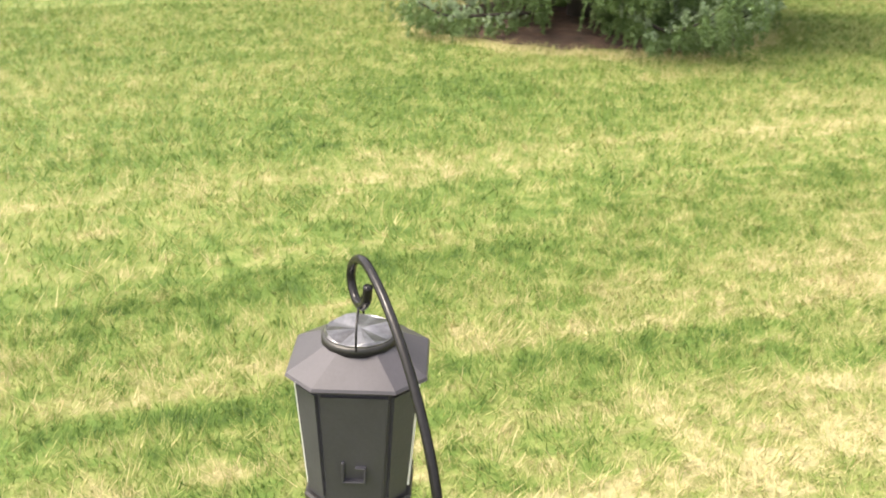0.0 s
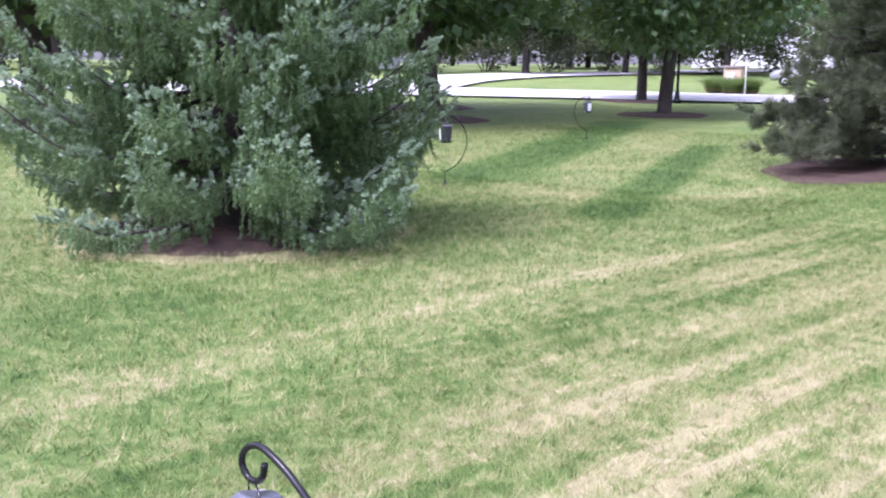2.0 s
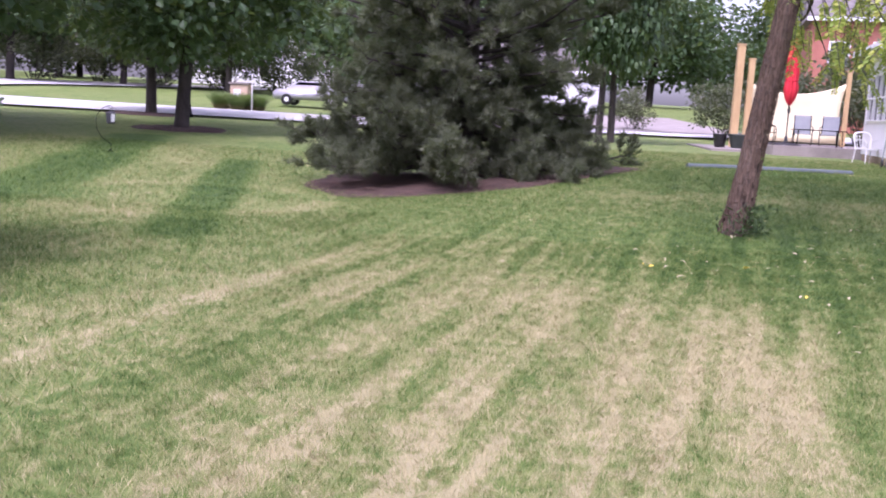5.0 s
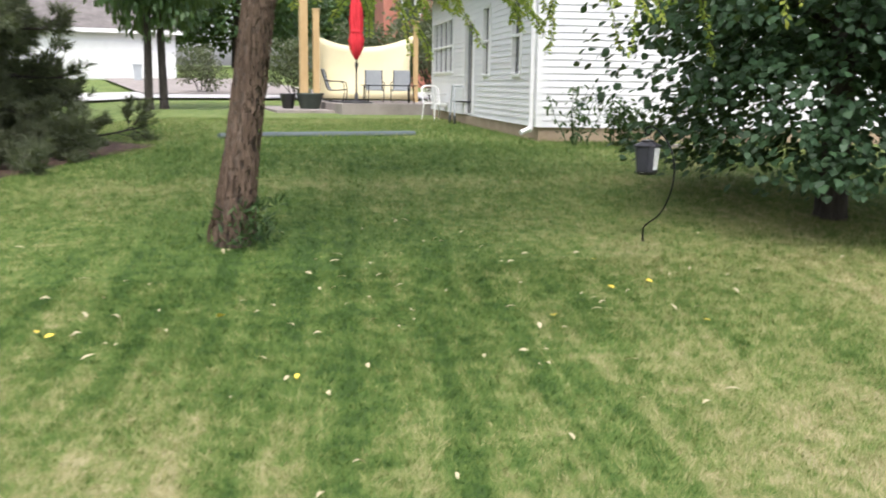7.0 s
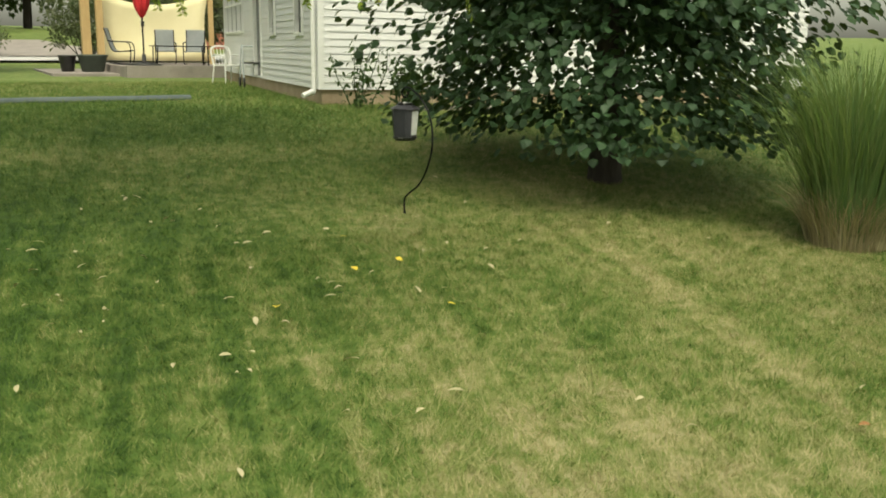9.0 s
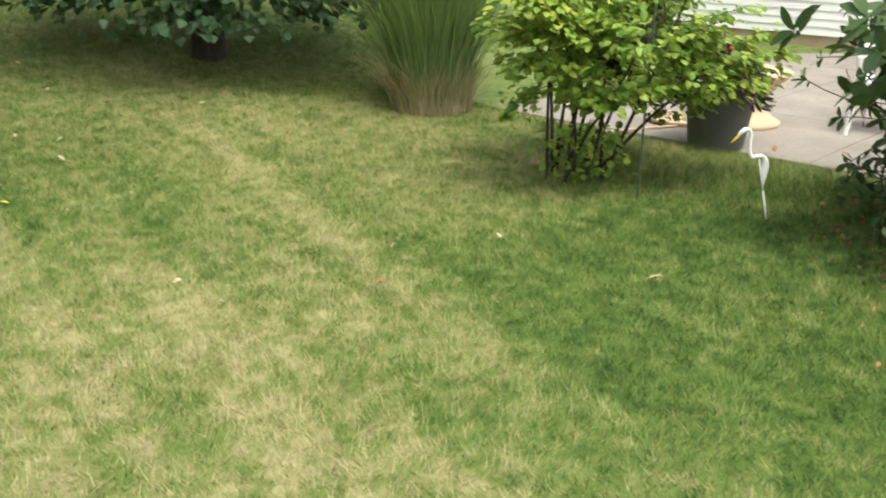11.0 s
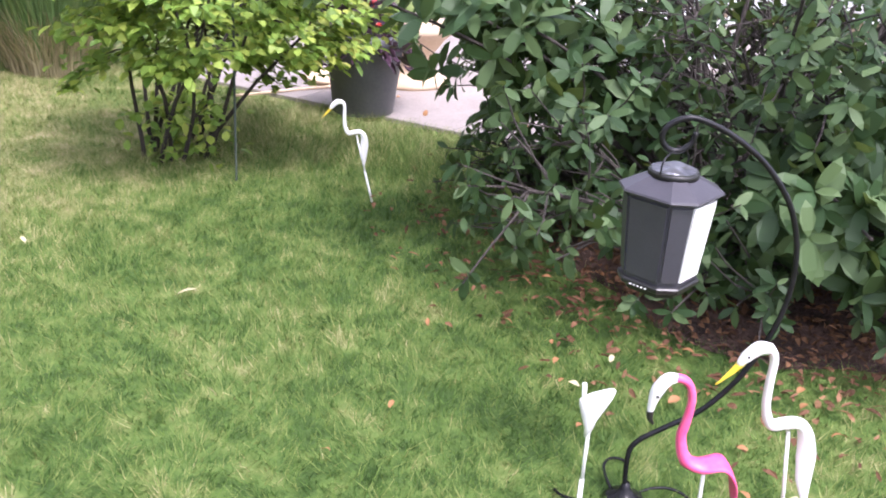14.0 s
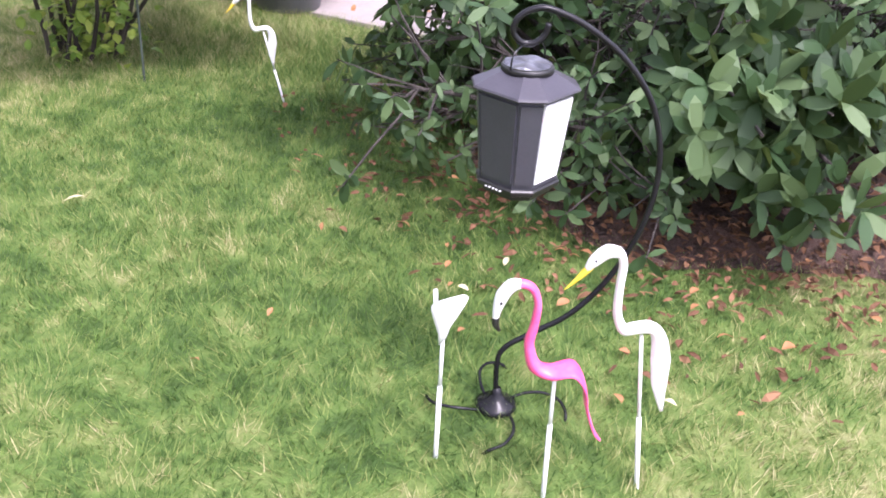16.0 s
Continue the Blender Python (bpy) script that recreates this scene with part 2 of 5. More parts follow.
M["lantern"] = surface("charcoal_plastic", (0.036, 0.036, 0.046), (0.055, 0.055, 0.068), 9, 0.42, 0, 160, 0.08)
M["lantern_cap"] = surface("satin_grey_cap", (0.040, 0.038, 0.047), (0.060, 0.057, 0.068), 9, 0.36, 0.0, 160, 0.05)
M["disc"] = surface("brushed_dark_disc", (0.10, 0.10, 0.11), (0.34, 0.34, 0.36), 22, 0.28, 0.85, 60, 0.05, (1, 1, 1))
M["lens"] = surface("opal_lens", (0.80, 0.80, 0.80), (0.9, 0.9, 0.9), 5, 0.35, 0, 30, 0.0)
M["black_metal"] = surface("black_painted_steel", (0.006, 0.006, 0.007), (0.016, 0.016, 0.018), 12, 0.24, 0.0, 90, 0.1, spec=0.25)
M["white_plastic"] = surface("white_plastic", (0.76, 0.76, 0.76), (0.84, 0.84, 0.84), 6, 0.4, 0, 60, 0.05)
M["pink"] = surface("pink_paint", (0.80, 0.06, 0.22), (0.92, 0.16, 0.36), 12, 0.4, 0, 60, 0.05)
M["yellow"] = surface("yellow_paint", (0.75, 0.55, 0.03), (0.85, 0.66, 0.06), 9, 0.4, 0, 60, 0.05)
M["black"] = surface("black_paint", (0.01, 0.01, 0.01), (0.02, 0.02, 0.02), 9, 0.4, 0, 60, 0.05)
M["red_cloth"] = surface("red_canvas", (0.48, 0.012, 0.02), (0.66, 0.03, 0.045), 3, 0.8, 0, 60, 0.2)
M["sail"] = surface("cream_shade_cloth", (0.74, 0.66, 0.40), (0.84, 0.77, 0.52), 1, 0.8, 0, 50, 0.1)
M["timber"] = surface("pale_timber", (0.42, 0.28, 0.12), (0.60, 0.43, 0.22), 2, 0.7, 0, 25, 0.3, (1, 1, 0.15))
M["grey_pot"] = surface("grey_resin_pot", (0.10, 0.10, 0.11), (0.16, 0.16, 0.17), 3, 0.6, 0, 60, 0.1)
M["green_pot"] = surface("dark_green_pot", (0.035, 0.05, 0.04), (0.07, 0.09, 0.075), 3, 0.6, 0, 60, 0.1)
M["cream_pot"] = surface("cream_stoneware", (0.52, 0.38, 0.25), (0.68, 0.53, 0.38), 3, 0.7, 0, 50, 0.15)
M["mesh_cloth"] = surface("grey_sling_cloth", (0.34, 0.37, 0.39), (0.44, 0.47, 0.49), 4, 0.7, 0, 80, 0.1)
M["glass"] = surface("dark_window_glass", (0.02, 0.024, 0.03), (0.05, 0.055, 0.06), 1.0, 0.06, 0, 5, 0.0, spec=0.15)
M["hose"] = surface("slate_edging", (0.06, 0.08, 0.085), (0.12, 0.15, 0.155), 2, 0.6, 0, 40, 0.1)
M["spruce"] = foliage("spruce_needles", [(0.15, (0.045, 0.088, 0.034)), (0.5, (0.115, 0.19, 0.076)), (0.85, (0.20, 0.29, 0.14))], 0.6, 0.2, 1.6, 0.3, 0.25)
M["spruce_tip"] = foliage("blue_spruce_tips", [(0.2, (0.20, 0.295, 0.18)), (0.8, (0.42, 0.52, 0.37))], 0.6, 0.12, 2.5, 0.3, 0.25)
M["pine"] = foliage("pine_needles", [(0.15, (0.040, 0.053, 0.031)), (0.5, (0.092, 0.110, 0.066)), (0.85, (0.18, 0.18, 0.12))], 0.7, 0.2, 1.4, 0.3, 0.3)
M["linden"] = foliage("dark_broad_leaves", [(0.15, (0.010, 0.028, 0.012)), (0.5, (0.021, 0.054, 0.022)), (0.85, (0.040, 0.086, 0.036))], 0.55, 0.15, 0.8, 0.35)
M["locust"] = foliage("yellow_green_leaflets", [(0.15, (0.16, 0.25, 0.035)), (0.5, (0.30, 0.40, 0.06)), (0.85, (0.50, 0.50, 0.10))], 0.5, 0.4)
M["maple"] = foliage("street_tree_leaves", [(0.15, (0.02, 0.045, 0.018)), (0.5, (0.045, 0.095, 0.034)), (0.85, (0.09, 0.15, 0.06))], 0.5, 0.25, 0.3)
M["lime_bush"] = foliage("lime_green_leaves", [(0.12, (0.08, 0.17, 0.03)), (0.45, (0.21, 0.33, 0.055)), (0.75, (0.38, 0.46, 0.09)), (0.92, (0.42, 0.34, 0.10))], 0.45, 0.35, 1.2)
M["magnolia"] = foliage("leathery_green_leaves", [(0.1, (0.012, 0.030, 0.011)), (0.5, (0.034, 0.072, 0.025)), (0.85, (0.105, 0.160, 0.066)), (0.95, (0.36, 0.25, 0.07))], 0.52, 0.15, 1.2, 0.25)
M["reed"] = foliage("ornamental_grass_leaves", [(0.1, (0.07, 0.14, 0.05)), (0.6, (0.16, 0.25, 0.09)), (0.9, (0.30, 0.32, 0.16))], 0.5, 0.3, 1.2)
M["dry_reed"] = foliage("dry_grass_stems", [(0.1, (0.20, 0.16, 0.085)), (0.8, (0.46, 0.40, 0.24))], 0.7, 0.1, 1.2)
M["purple"] = foliage("dark_purple_leaves", [(0.1, (0.018, 0.008, 0.016)), (0.8, (0.06, 0.025, 0.05))], 0.45, 0.1)
M["petal"] = surface("red_petals", (0.55, 0.02, 0.02), (0.8, 0.05, 0.04), 9, 0.5, 0, 60, 0.0)
M["dead_leaf"] = foliage("fallen_leaves", [(0.1, (0.15, 0.065, 0.03)), (0.5, (0.30, 0.14, 0.06)), (0.9, (0.42, 0.27, 0.13))], 0.7, 0.1, 1.0)
M["litter"] = foliage("dry_litter", [(0.1, (0.05, 0.024, 0.014)), (0.6, (0.15, 0.075, 0.042)), (0.95, (0.30, 0.17, 0.09))], 0.85, 0.05, 2.0, 0.2)
M["yellow_leaf"] = foliage("fallen_yellow_leaves", [(0.1, (0.70, 0.48, 0.04)), (0.9, (0.85, 0.68, 0.12))], 0.6, 0.15, 1.0)
M["pale_leaf"] = foliage("fallen_pale_leaves", [(0.1, (0.34, 0.29, 0.16)), (0.9, (0.58, 0.52, 0.35))], 0.7, 0.1, 1.0)


# ---- building helpers ----
def terrain(x, y):
    d = np.hypot(x + 3, y + 2)
    hd = np.interp(d, [0, 14, 25, 36, 50, 68, 100, 200, 500], [0, 0, .2, .5, .9, 1.8, 3.0, 5, 8])
    s = np.clip((y - 4.5) / 10, 0, 1)
    q = np.clip((x + 9) / 7, 0, 1)
    hh = .68 * s * s * (3 - 2 * s) * q * q * (3 - 2 * q)
    return np.cbrt(hd ** 3 + hh ** 3)


def np_mesh(name, V, F, mats, smooth=False, midx=None):
    """A mesh from arrays of vertices and of equal-sided faces."""
    V, F = np.asarray(V, np.float32), np.asarray(F, np.int32)
    me = bpy.data.meshes.new(name)
    n, k = F.shape
    me.vertices.add(len(V))
    me.vertices.foreach_set("co", V.ravel())
    me.loops.add(n * k)
    me.loops.foreach_set("vertex_index", F.ravel())
    me.polygons.add(n)
    me.polygons.foreach_set("loop_start", np.arange(0, n * k, k, dtype=np.int32))
    me.polygons.foreach_set("use_smooth", np.full(n, smooth))
    for m in mats if isinstance(mats, (list, tuple)) else [mats]:
        me.materials.append(m)
    if midx is not None:
        me.polygons.foreach_set("material_index", np.asarray(midx, np.int32))
    me.update(calc_edges=True)
    return me


def bm_mesh(name, bm, mat, smooth=False):
    me = bpy.data.meshes.new(name)
    for f in bm.faces:
        f.smooth = smooth
    bm.to_mesh(me)
    bm.free()
    me.materials.append(mat)
    return me


def part(name, data, mat=None, parent=None, label="", smooth=False):
    """Links a mesh or a bmesh as one object under a thing or a part."""
    if isinstance(data, bmesh.types.BMesh):
        data = bm_mesh(name, data, mat, smooth)
    ob = new(name, data)
    if parent:
        ob.parent = parent
    if label:
        ob["label"] = label
    return ob


def thing(name, label, category, at=(0, 0, 0), group="", kind="", rz=0.0):
    ob = new(name)
    ob.matrix_basis = pose(*at, 0, 0, rz)
    return tagged(ob, label, category, group, kind)


def box(bm, lo, hi, bevel=0.0):
    r = bmesh.ops.create_cube(bm, size=1.0, matrix=Matrix.Translation([(a + b) / 2 for a, b in zip(lo, hi)]) @ Matrix.Diagonal([*(b - a for a, b in zip(lo, hi)), 1]))
    if bevel:
        es = list({e for v in r["verts"] for e in v.link_edges})
        bmesh.ops.bevel(bm, geom=es, offset=bevel, segments=2, affect="EDGES", profile=0.6)
    return bm


def new_box(lo, hi, bevel=0.0):
    return box(bmesh.new(), lo, hi, bevel)


def lathe(profile, seg=24, close=True, bm=None, turn=0.0, angles=None):
    """Turns (radius, height) pairs round the z axis, evenly or at the given angles."""
    bm = bm or bmesh.new()
    angles = angles or [turn + 2 * math.pi * i / seg for i in range(seg)]
    rings = [[bm.verts.new((r * math.cos(a), r * math.sin(a), z)) for a in angles] for r, z in profile]
    for a, b in zip(rings, rings[1:]):
        for i in range(seg):
            bm.faces.new((a[i], a[(i + 1) % seg], b[(i + 1) % seg], b[i]))
    if close:
        bm.faces.new(rings[0][::-1])
        bm.faces.new(rings[-1])
    return bm


def smooth_line(pts, n=6):
    """Catmull-Rom through the points."""
    P = [Vector(p) for p in pts]
    P = [P[0] * 2 - P[1]] + P + [P[-1] * 2 - P[-2]]
    out = []
    for a, b, c, d in zip(P, P[1:], P[2:], P[3:]):
        for i in range(n):
            t = i / n
            out.append(0.5 * (2 * b + (c - a) * t + (2 * a - 5 * b + 4 * c - d) * t * t + (3 * b - a - 3 * c + d) * t ** 3))
    return out + [P[-2]]


def tube(pts, radii, seg=8, bm=None, flat=1.0, cap=True):
    """A round rod along points; radii: one value or one for each point; flat squeezes its second axis."""
    bm = bm or bmesh.new()
    pts = [Vector(p) for p in pts]
    rr = [radii] * len(pts) if isinstance(radii, (int, float)) else list(radii)
    if len(rr) != len(pts):
        rr = list(np.interp(np.linspace(0, 1, len(pts)), np.linspace(0, 1, len(rr)), rr))
    ref, rings = None, []
    for i, p in enumerate(pts):
        d = (pts[min(i + 1, len(pts) - 1)] - pts[max(i - 1, 0)]).normalized()
        if ref is None:
            ref = d.orthogonal().normalized()
        ref = (ref - d * ref.dot(d)).normalized()
        s = d.cross(ref)
        rings.append([bm.verts.new(p + (ref * math.cos(2 * math.pi * k / seg) + s * math.sin(2 * math.pi * k / seg) * flat) * rr[i]) for k in range(seg)])
    for a, b in zip(rings, rings[1:]):
        for k in range(seg):
            bm.faces.new((a[k], a[(k + 1) % seg], b[(k + 1) % seg], b[k]))
    if cap:
        bm.faces.new(rings[0][::-1])
        bm.faces.new(rings[-1])
    return bm


def unit(v):
    return v / np.maximum(np.linalg.norm(v, axis=1, keepdims=True), 1e-6)


def leaf_arrays(P, D, N, length, width, fold=0.12, shape=6):
    """Leaves at P that point along D with face N; six-sided, folded a little along the middle."""
    D = unit(D)
    S = unit(np.cross(D, N))
    N = np.cross(S, D)
    L, W = np.broadcast_to(length, len(P))[:, None], np.broadcast_to(width, len(P))[:, None]
    if shape == 10:
        pts = [(0, 0, 0), (0.2, 0.3, fold * .8), (0.5, 0.5, fold), (0.8, 0.34, fold * .4), (1, 0, -fold), (0.8, -0.34, fold * .4), (0.5, -0.5, fold), (0.2, -0.3, fold * .8)]
    elif shape == 4:
        pts = [(0, 0, 0), (0.45, 0.5, fold), (1, 0, 0), (0.45, -0.5, fold)]
    elif shape == 8:
        pts = [(0, 0, 0), (0.4, 0.32, fold), (0.72, 0.5, fold), (0.92, 0.32, 0), (1, 0, -fold), (0.92, -0.32, 0), (0.72, -0.5, fold), (0.4, -0.32, fold)]
    else:
        pts = [(0, 0, 0), (0.3, 0.42, fold), (0.7, 0.4, fold), (1, 0, -fold), (0.7, -0.4, fold), (0.3, -0.42, fold)]
    V = np.stack([P + D * L * a + S * W * b + N * W * c for a, b, c in pts], 1)
    k = len(pts)
    F = np.arange(len(P) * k).reshape(-1, k)
    return V.reshape(-1, 3), F


def needle_arrays(P, D, rng, per, spread, length, width):
    """Twigs at P along D, each a brush of thin needles."""
    D = unit(D)
    n = len(P)
    R = rng.normal(size=(n, per, 3))
    s = np.linspace(0, 1, per)[None, :, None]
    base = P[:, None] + D[:, None] * s * spread
    dirn = R - (R * D[:, None]).sum(2, keepdims=True) * D[:, None]
    dirn /= np.maximum(np.linalg.norm(dirn, axis=2, keepdims=True), 1e-6)
    dirn = dirn + D[:, None] * 0.9
    dirn /= np.linalg.norm(dirn, axis=2, keepdims=True)
    side = np.cross(dirn, rng.normal(size=(n, per, 3)))
    side /= np.maximum(np.linalg.norm(side, axis=2, keepdims=True), 1e-6)
    ln = length * rng.uniform(.7, 1.15, (n, per, 1))
    V = np.stack([base - side * width / 2, base + side * width / 2, base + dirn * ln], 2).reshape(-1, 3)
    return V, np.arange(len(V)).reshape(-1, 3)

# ---- ground ----
def axis(lo, hi, mid, n):
    a = np.sinh(np.linspace(-4.2, 4.2, n)) / math.sinh(4.2)
    return mid + np.where(a < 0, -a * (lo - mid), a * (hi - mid))


gx, gy = axis(-450, 450, -2, 170), axis(-450, 450, 6, 170)
GX, GY = np.meshgrid(gx, gy, indexing="ij")
V = np.stack([GX, GY, terrain(GX, GY)], 2).reshape(-1, 3)
i = np.arange(169)[:, None] * 170 + np.arange(169)[None]
F = np.stack([i, i + 170, i + 171, i + 1], 2).reshape(-1, 4)
ground = new("ground", np_mesh("ground", V, F, M["turf"], True))
tagged(ground, "mown lawn with green and straw-dry patches", "lawn", kind="structure")

SPRUCE, PINE, LOCUST, LINDEN = (-11.4, 3.3), (-6.3, 14.8), (-2.34, 8.42), (3.78, 8.62)
BUSH, REED, MAGNOLIA = (3.4, 4.0), (4.25, 6.06), (4.15, 1.0)
# beds without turf: x, y, radius
BEDS = [(*SPRUCE, 1.6), (*PINE, 3.1), (-17.4, 28.3, 1.6), (-22.3, 37.0, 1.8), (-28.6, 11.2, 2.0), (-22.3, 21.0, 1.9), (-26.5, 26.3, 1.9)]


def mulch_bed(x, y, r, rng, squash=1.0):
    n = 40
    a = np.linspace(0, 2 * np.pi, n, endpoint=False)
    edge = r * (1 + .06 * np.sin(3 * a + rng.uniform(0, 6)) + .04 * np.sin(7 * a + rng.uniform(0, 6)) + rng.normal(0, .02, n))
    V, F = [], []
    for ring, (k, z) in enumerate(((0.0, .09), (.5, .08), (.85, .055), (1.0, .006))):
        X, Y = x + np.cos(a) * edge * k, y + np.sin(a) * edge * k * squash
        V.append(np.stack([X, Y, terrain(X, Y) + z + (rng.normal(0, .012, n) if 0 < k < 1 else 0)], 1))
    for ring in range(3):
        for j in range(n):
            F.append((ring * n + j, ring * n + n + j, ring * n + n + (j + 1) % n, ring * n + (j + 1) % n))
    bed = new("mulch_bed", np_mesh("mulch_bed", np.concatenate(V), F, M["mulch"], True))
    return tagged(bed, "ring of reddish-brown bark mulch round a tree", "mulch", kind="structure")


rng = np.random.default_rng(3)
for b in BEDS:
    mulch_bed(*b, rng)
mulch_bed(4.3, 0.6, 1.32, rng, 1.05)

# near patio of concrete slabs
patio = thing("patio", "weathered concrete patio slabs with dry leaves", "patio", kind="structure")
for ix in range(4):
    for iy in range(5 + (ix > 1)):
        lo = (4.78 + ix * 1.6, 1.75 + iy * 1.25 - 1.25 * (ix > 1), -0.08)
        part("slab", new_box(lo, (lo[0] + 1.592, lo[1] + 1.242, 0.03), 0.008), M["concrete"], patio)


def strip(name, pts, width, lift, mat, label, category):
    """A road or path that follows the ground."""
    P = smooth_line([(a, b, 0) for a, b in pts], 12)
    V, F = [], []
    for k, p in enumerate(P):
        d = (P[min(k + 1, len(P) - 1)] - P[max(k - 1, 0)]).normalized()
        s = Vector((-d.y, d.x, 0))
        for m in range(5):
            q = p + s * width * (m / 4 - .5)
            V.append((q.x, q.y, float(terrain(q.x, q.y)) + lift))
        if k:
            for m in range(4):
                a = (k - 1) * 5 + m
                F.append((a, a + 1, a + 6, a + 5))
    ob = new(name, np_mesh(name, V, F, mat, True))
    return tagged(ob, label, category, kind="structure")


strip("road", [(-120, -12), (-75, 6), (-54, 22.5), (-42, 33), (-32, 38.2), (-22, 41.0), (-10, 42.5), (4, 44), (30, 46)], 8.0, 0.10, M["asphalt"], "pale sunlit residential street", "road")
strip("road", [(-38, 37), (-42, 50), (-40, 64), (-30, 84), (-10, 105)], 7.0, 0.13, M["asphalt"], "pale side street joining the road", "road")
strip("driveway", [(1.5, 44), (0.5, 52), (-1, 62)], 9.0, 0.14, M["concrete"], "pale concrete driveway of a far house", "driveway")


# ---- house ----
def siding_wall(name, parent, length, z0, z1, holes, course=0.108, at=Matrix()):
    """A wall along +x of its own frame, lapped boards facing -y, with openings cut through; boards are parts."""
    xs = sorted({0.0, length, *(h[0] for h in holes), *(h[1] for h in holes)})
    w = part(name, bmesh.new(), M["siding"], parent)
    w.matrix_basis = at
    bm = bmesh.new()
    zs = sorted({z0, z1, *(h[2] for h in holes), *(h[3] for h in holes)})
    for a, b in zip(xs, xs[1:]):
        for c, d in zip(zs, zs[1:]):
            if not any(h[0] <= a and b <= h[1] and h[2] <= c and d <= h[3] for h in holes):
                box(bm, (a, 0.012, c), (b, 0.16, d))
    bm.to_mesh(w.data)
    bm.free()
    z, meshes = z0, {}
    while z < z1 - .02:
        top = min(z + course, z1)
        runs, cuts = [], sorted([h for h in holes if h[2] < top - .01 and h[3] > z + .01])
        x = 0.0
        for h in cuts:
            runs.append((x, h[0])), (x := h[1])
        runs.append((x, length))
        for a, b in runs:
            if b - a < .03:
                continue
            key = round(b - a, 3)
            if key not in meshes:
                v = [(p, q, r) for p in (0, b - a) for q, r in ((0.012, 0), (-0.008, 0), (0.008, course), (0.012, course))]
                f = [(0, 1, 5, 4), (1, 2, 6, 5), (2, 3, 7, 6), (0, 3, 2, 1), (4, 5, 6, 7)]
                me = bpy.data.meshes.new("siding_board")
                me.from_pydata(v, [], f)
                me.materials.append(M["siding"])
                meshes[key] = me
            ob = new("siding_board", meshes[key])
            ob.parent, ob.location = w, (a, 0, z)
        z += course
    return w


def window(parent, x0, x1, z0, z1, mullions=0, rail=True, name="window_1", at=Matrix()):
    w = new(name)
    w.parent, w.matrix_basis = parent, at
    fr = bmesh.new()
    t = .055
    for lo, hi in (((x0, -.035, z0), (x0 + t, .09, z1)), ((x1 - t, -.035, z0), (x1, .09, z1)), ((x0 + t, -.035, z1 - t), (x1 - t, .09, z1)), ((x0 + t, -.05, z0), (x1 - t, .09, z0 + t))):
        box(fr, lo, hi, .006)
    if rail:
        zm = (z0 + z1) / 2
        box(fr, (x0 + t, -.02, zm - .025), (x1 - t, .08, zm + .025), .004)
    for k in range(mullions):
        xm = x0 + (x1 - x0) * (k + 1) / (mullions + 1)
        box(fr, (xm - .04, -.03, z0 + t), (xm + .04, .085, z1 - t), .004)
    part("window_frame", fr, M["trim"], w)
    part("pane", new_box((x0 + t, .045, z0 + t), (x1 - t, .055, z1 - t)), M["glass"], w)
    return w


house = thing("house", "white vinyl-sided house on a tan foundation", "house", (3.03, 14.66, 0.70), rz=-8.2)
# garden-side wall runs along the house's y axis; its frame is turned so that boards face -x
SIDE = pose(0, 11.55, 0, 0, 0, -90)
H0 = 0.21
S = 11.55
holes = [(S - 11.1, S - 8.0, 1.15, 2.5), (S - 6.4, S - 5.4, 0.25, 2.25), (S - 4.4, S - 3.75, 1.04, 2.45), (S - 1.83, S - 1.17, 1.02, 2.45)]
siding_wall("wall", house, S, H0, 3.2, holes, at=SIDE)
for hole, bars in ((holes[0], 3), (holes[2], 0), (holes[3], 0)):
    window(house, *hole, bars, True, at=SIDE)
dr = new("door_1")
dr.parent, dr.matrix_basis = house, SIDE
part("door_frame", box(box(new_box((holes[1][0], -.03, .25), (holes[1][0] + .06, .1, 2.25), .005), (holes[1][1] - .06, -.03, .25), (holes[1][1], .1, 2.25), .005), (holes[1][0] + .06, -.03, 2.19), (holes[1][1] - .06, .1, 2.25), .005), M["trim"], dr)
part("door_leaf", new_box((holes[1][0] + .06, .05, .25), (holes[1][1] - .3, .09, 2.19), .004), M["glass"], dr, "dark storm door")
part("door_panel", new_box((holes[1][1] - .3, .03, .25), (holes[1][1] - .06, .09, 2.19), .004), M["sail"], dr, "cream door edge")
siding_wall("wall", house, 9.0, H0, 3.2, [])
part("foundation", box(new_box((.03, .03, -.5), (9.0, .2, H0)), (.03, .2, -.5), (.2, 11.5, H0)), M["foundation"], house)
part("corner_board", box(new_box((-.03, -.03, H0), (.07, -.002, 3.2), .004), (-.03, -.002, H0), (-.002, .07, 3.2), .004), M["trim"], house)
part("downspout", tube(smooth_line([(-.07, .12, 3.2), (-.07, .12, 1.5), (-.07, .12, .28), (-.11, .10, .18), (-.26, .04, .12)], 4), .04, 8), M["trim"], house)
part("back_wall", box(new_box((8.85, .2, -.3), (9.0, 11.55, 3.2)), (0.2, 11.4, -.3), (8.85, 11.55, 3.2)), M["siding"], house)
bm = bmesh.new()
ov = .4
vs = [bm.verts.new(p) for p in ((-ov, -ov, 3.2), (9.4, -ov, 3.2), (9.4, 11.95, 3.2), (-ov, 11.95, 3.2), (4.5, -ov, 5.6), (4.5, 11.95, 5.6))]
for f in ((0, 1, 4), (2, 3, 5), (0, 4, 5, 3), (1, 2, 5, 4), (3, 2, 1, 0)):
    bm.faces.new([vs[k] for k in f])
part("roof", bm, M["roof"], house)
part("fascia", new_box((-.45, -.45, 3.04), (-.40, 12.0, 3.22), .005), M["trim"], house)

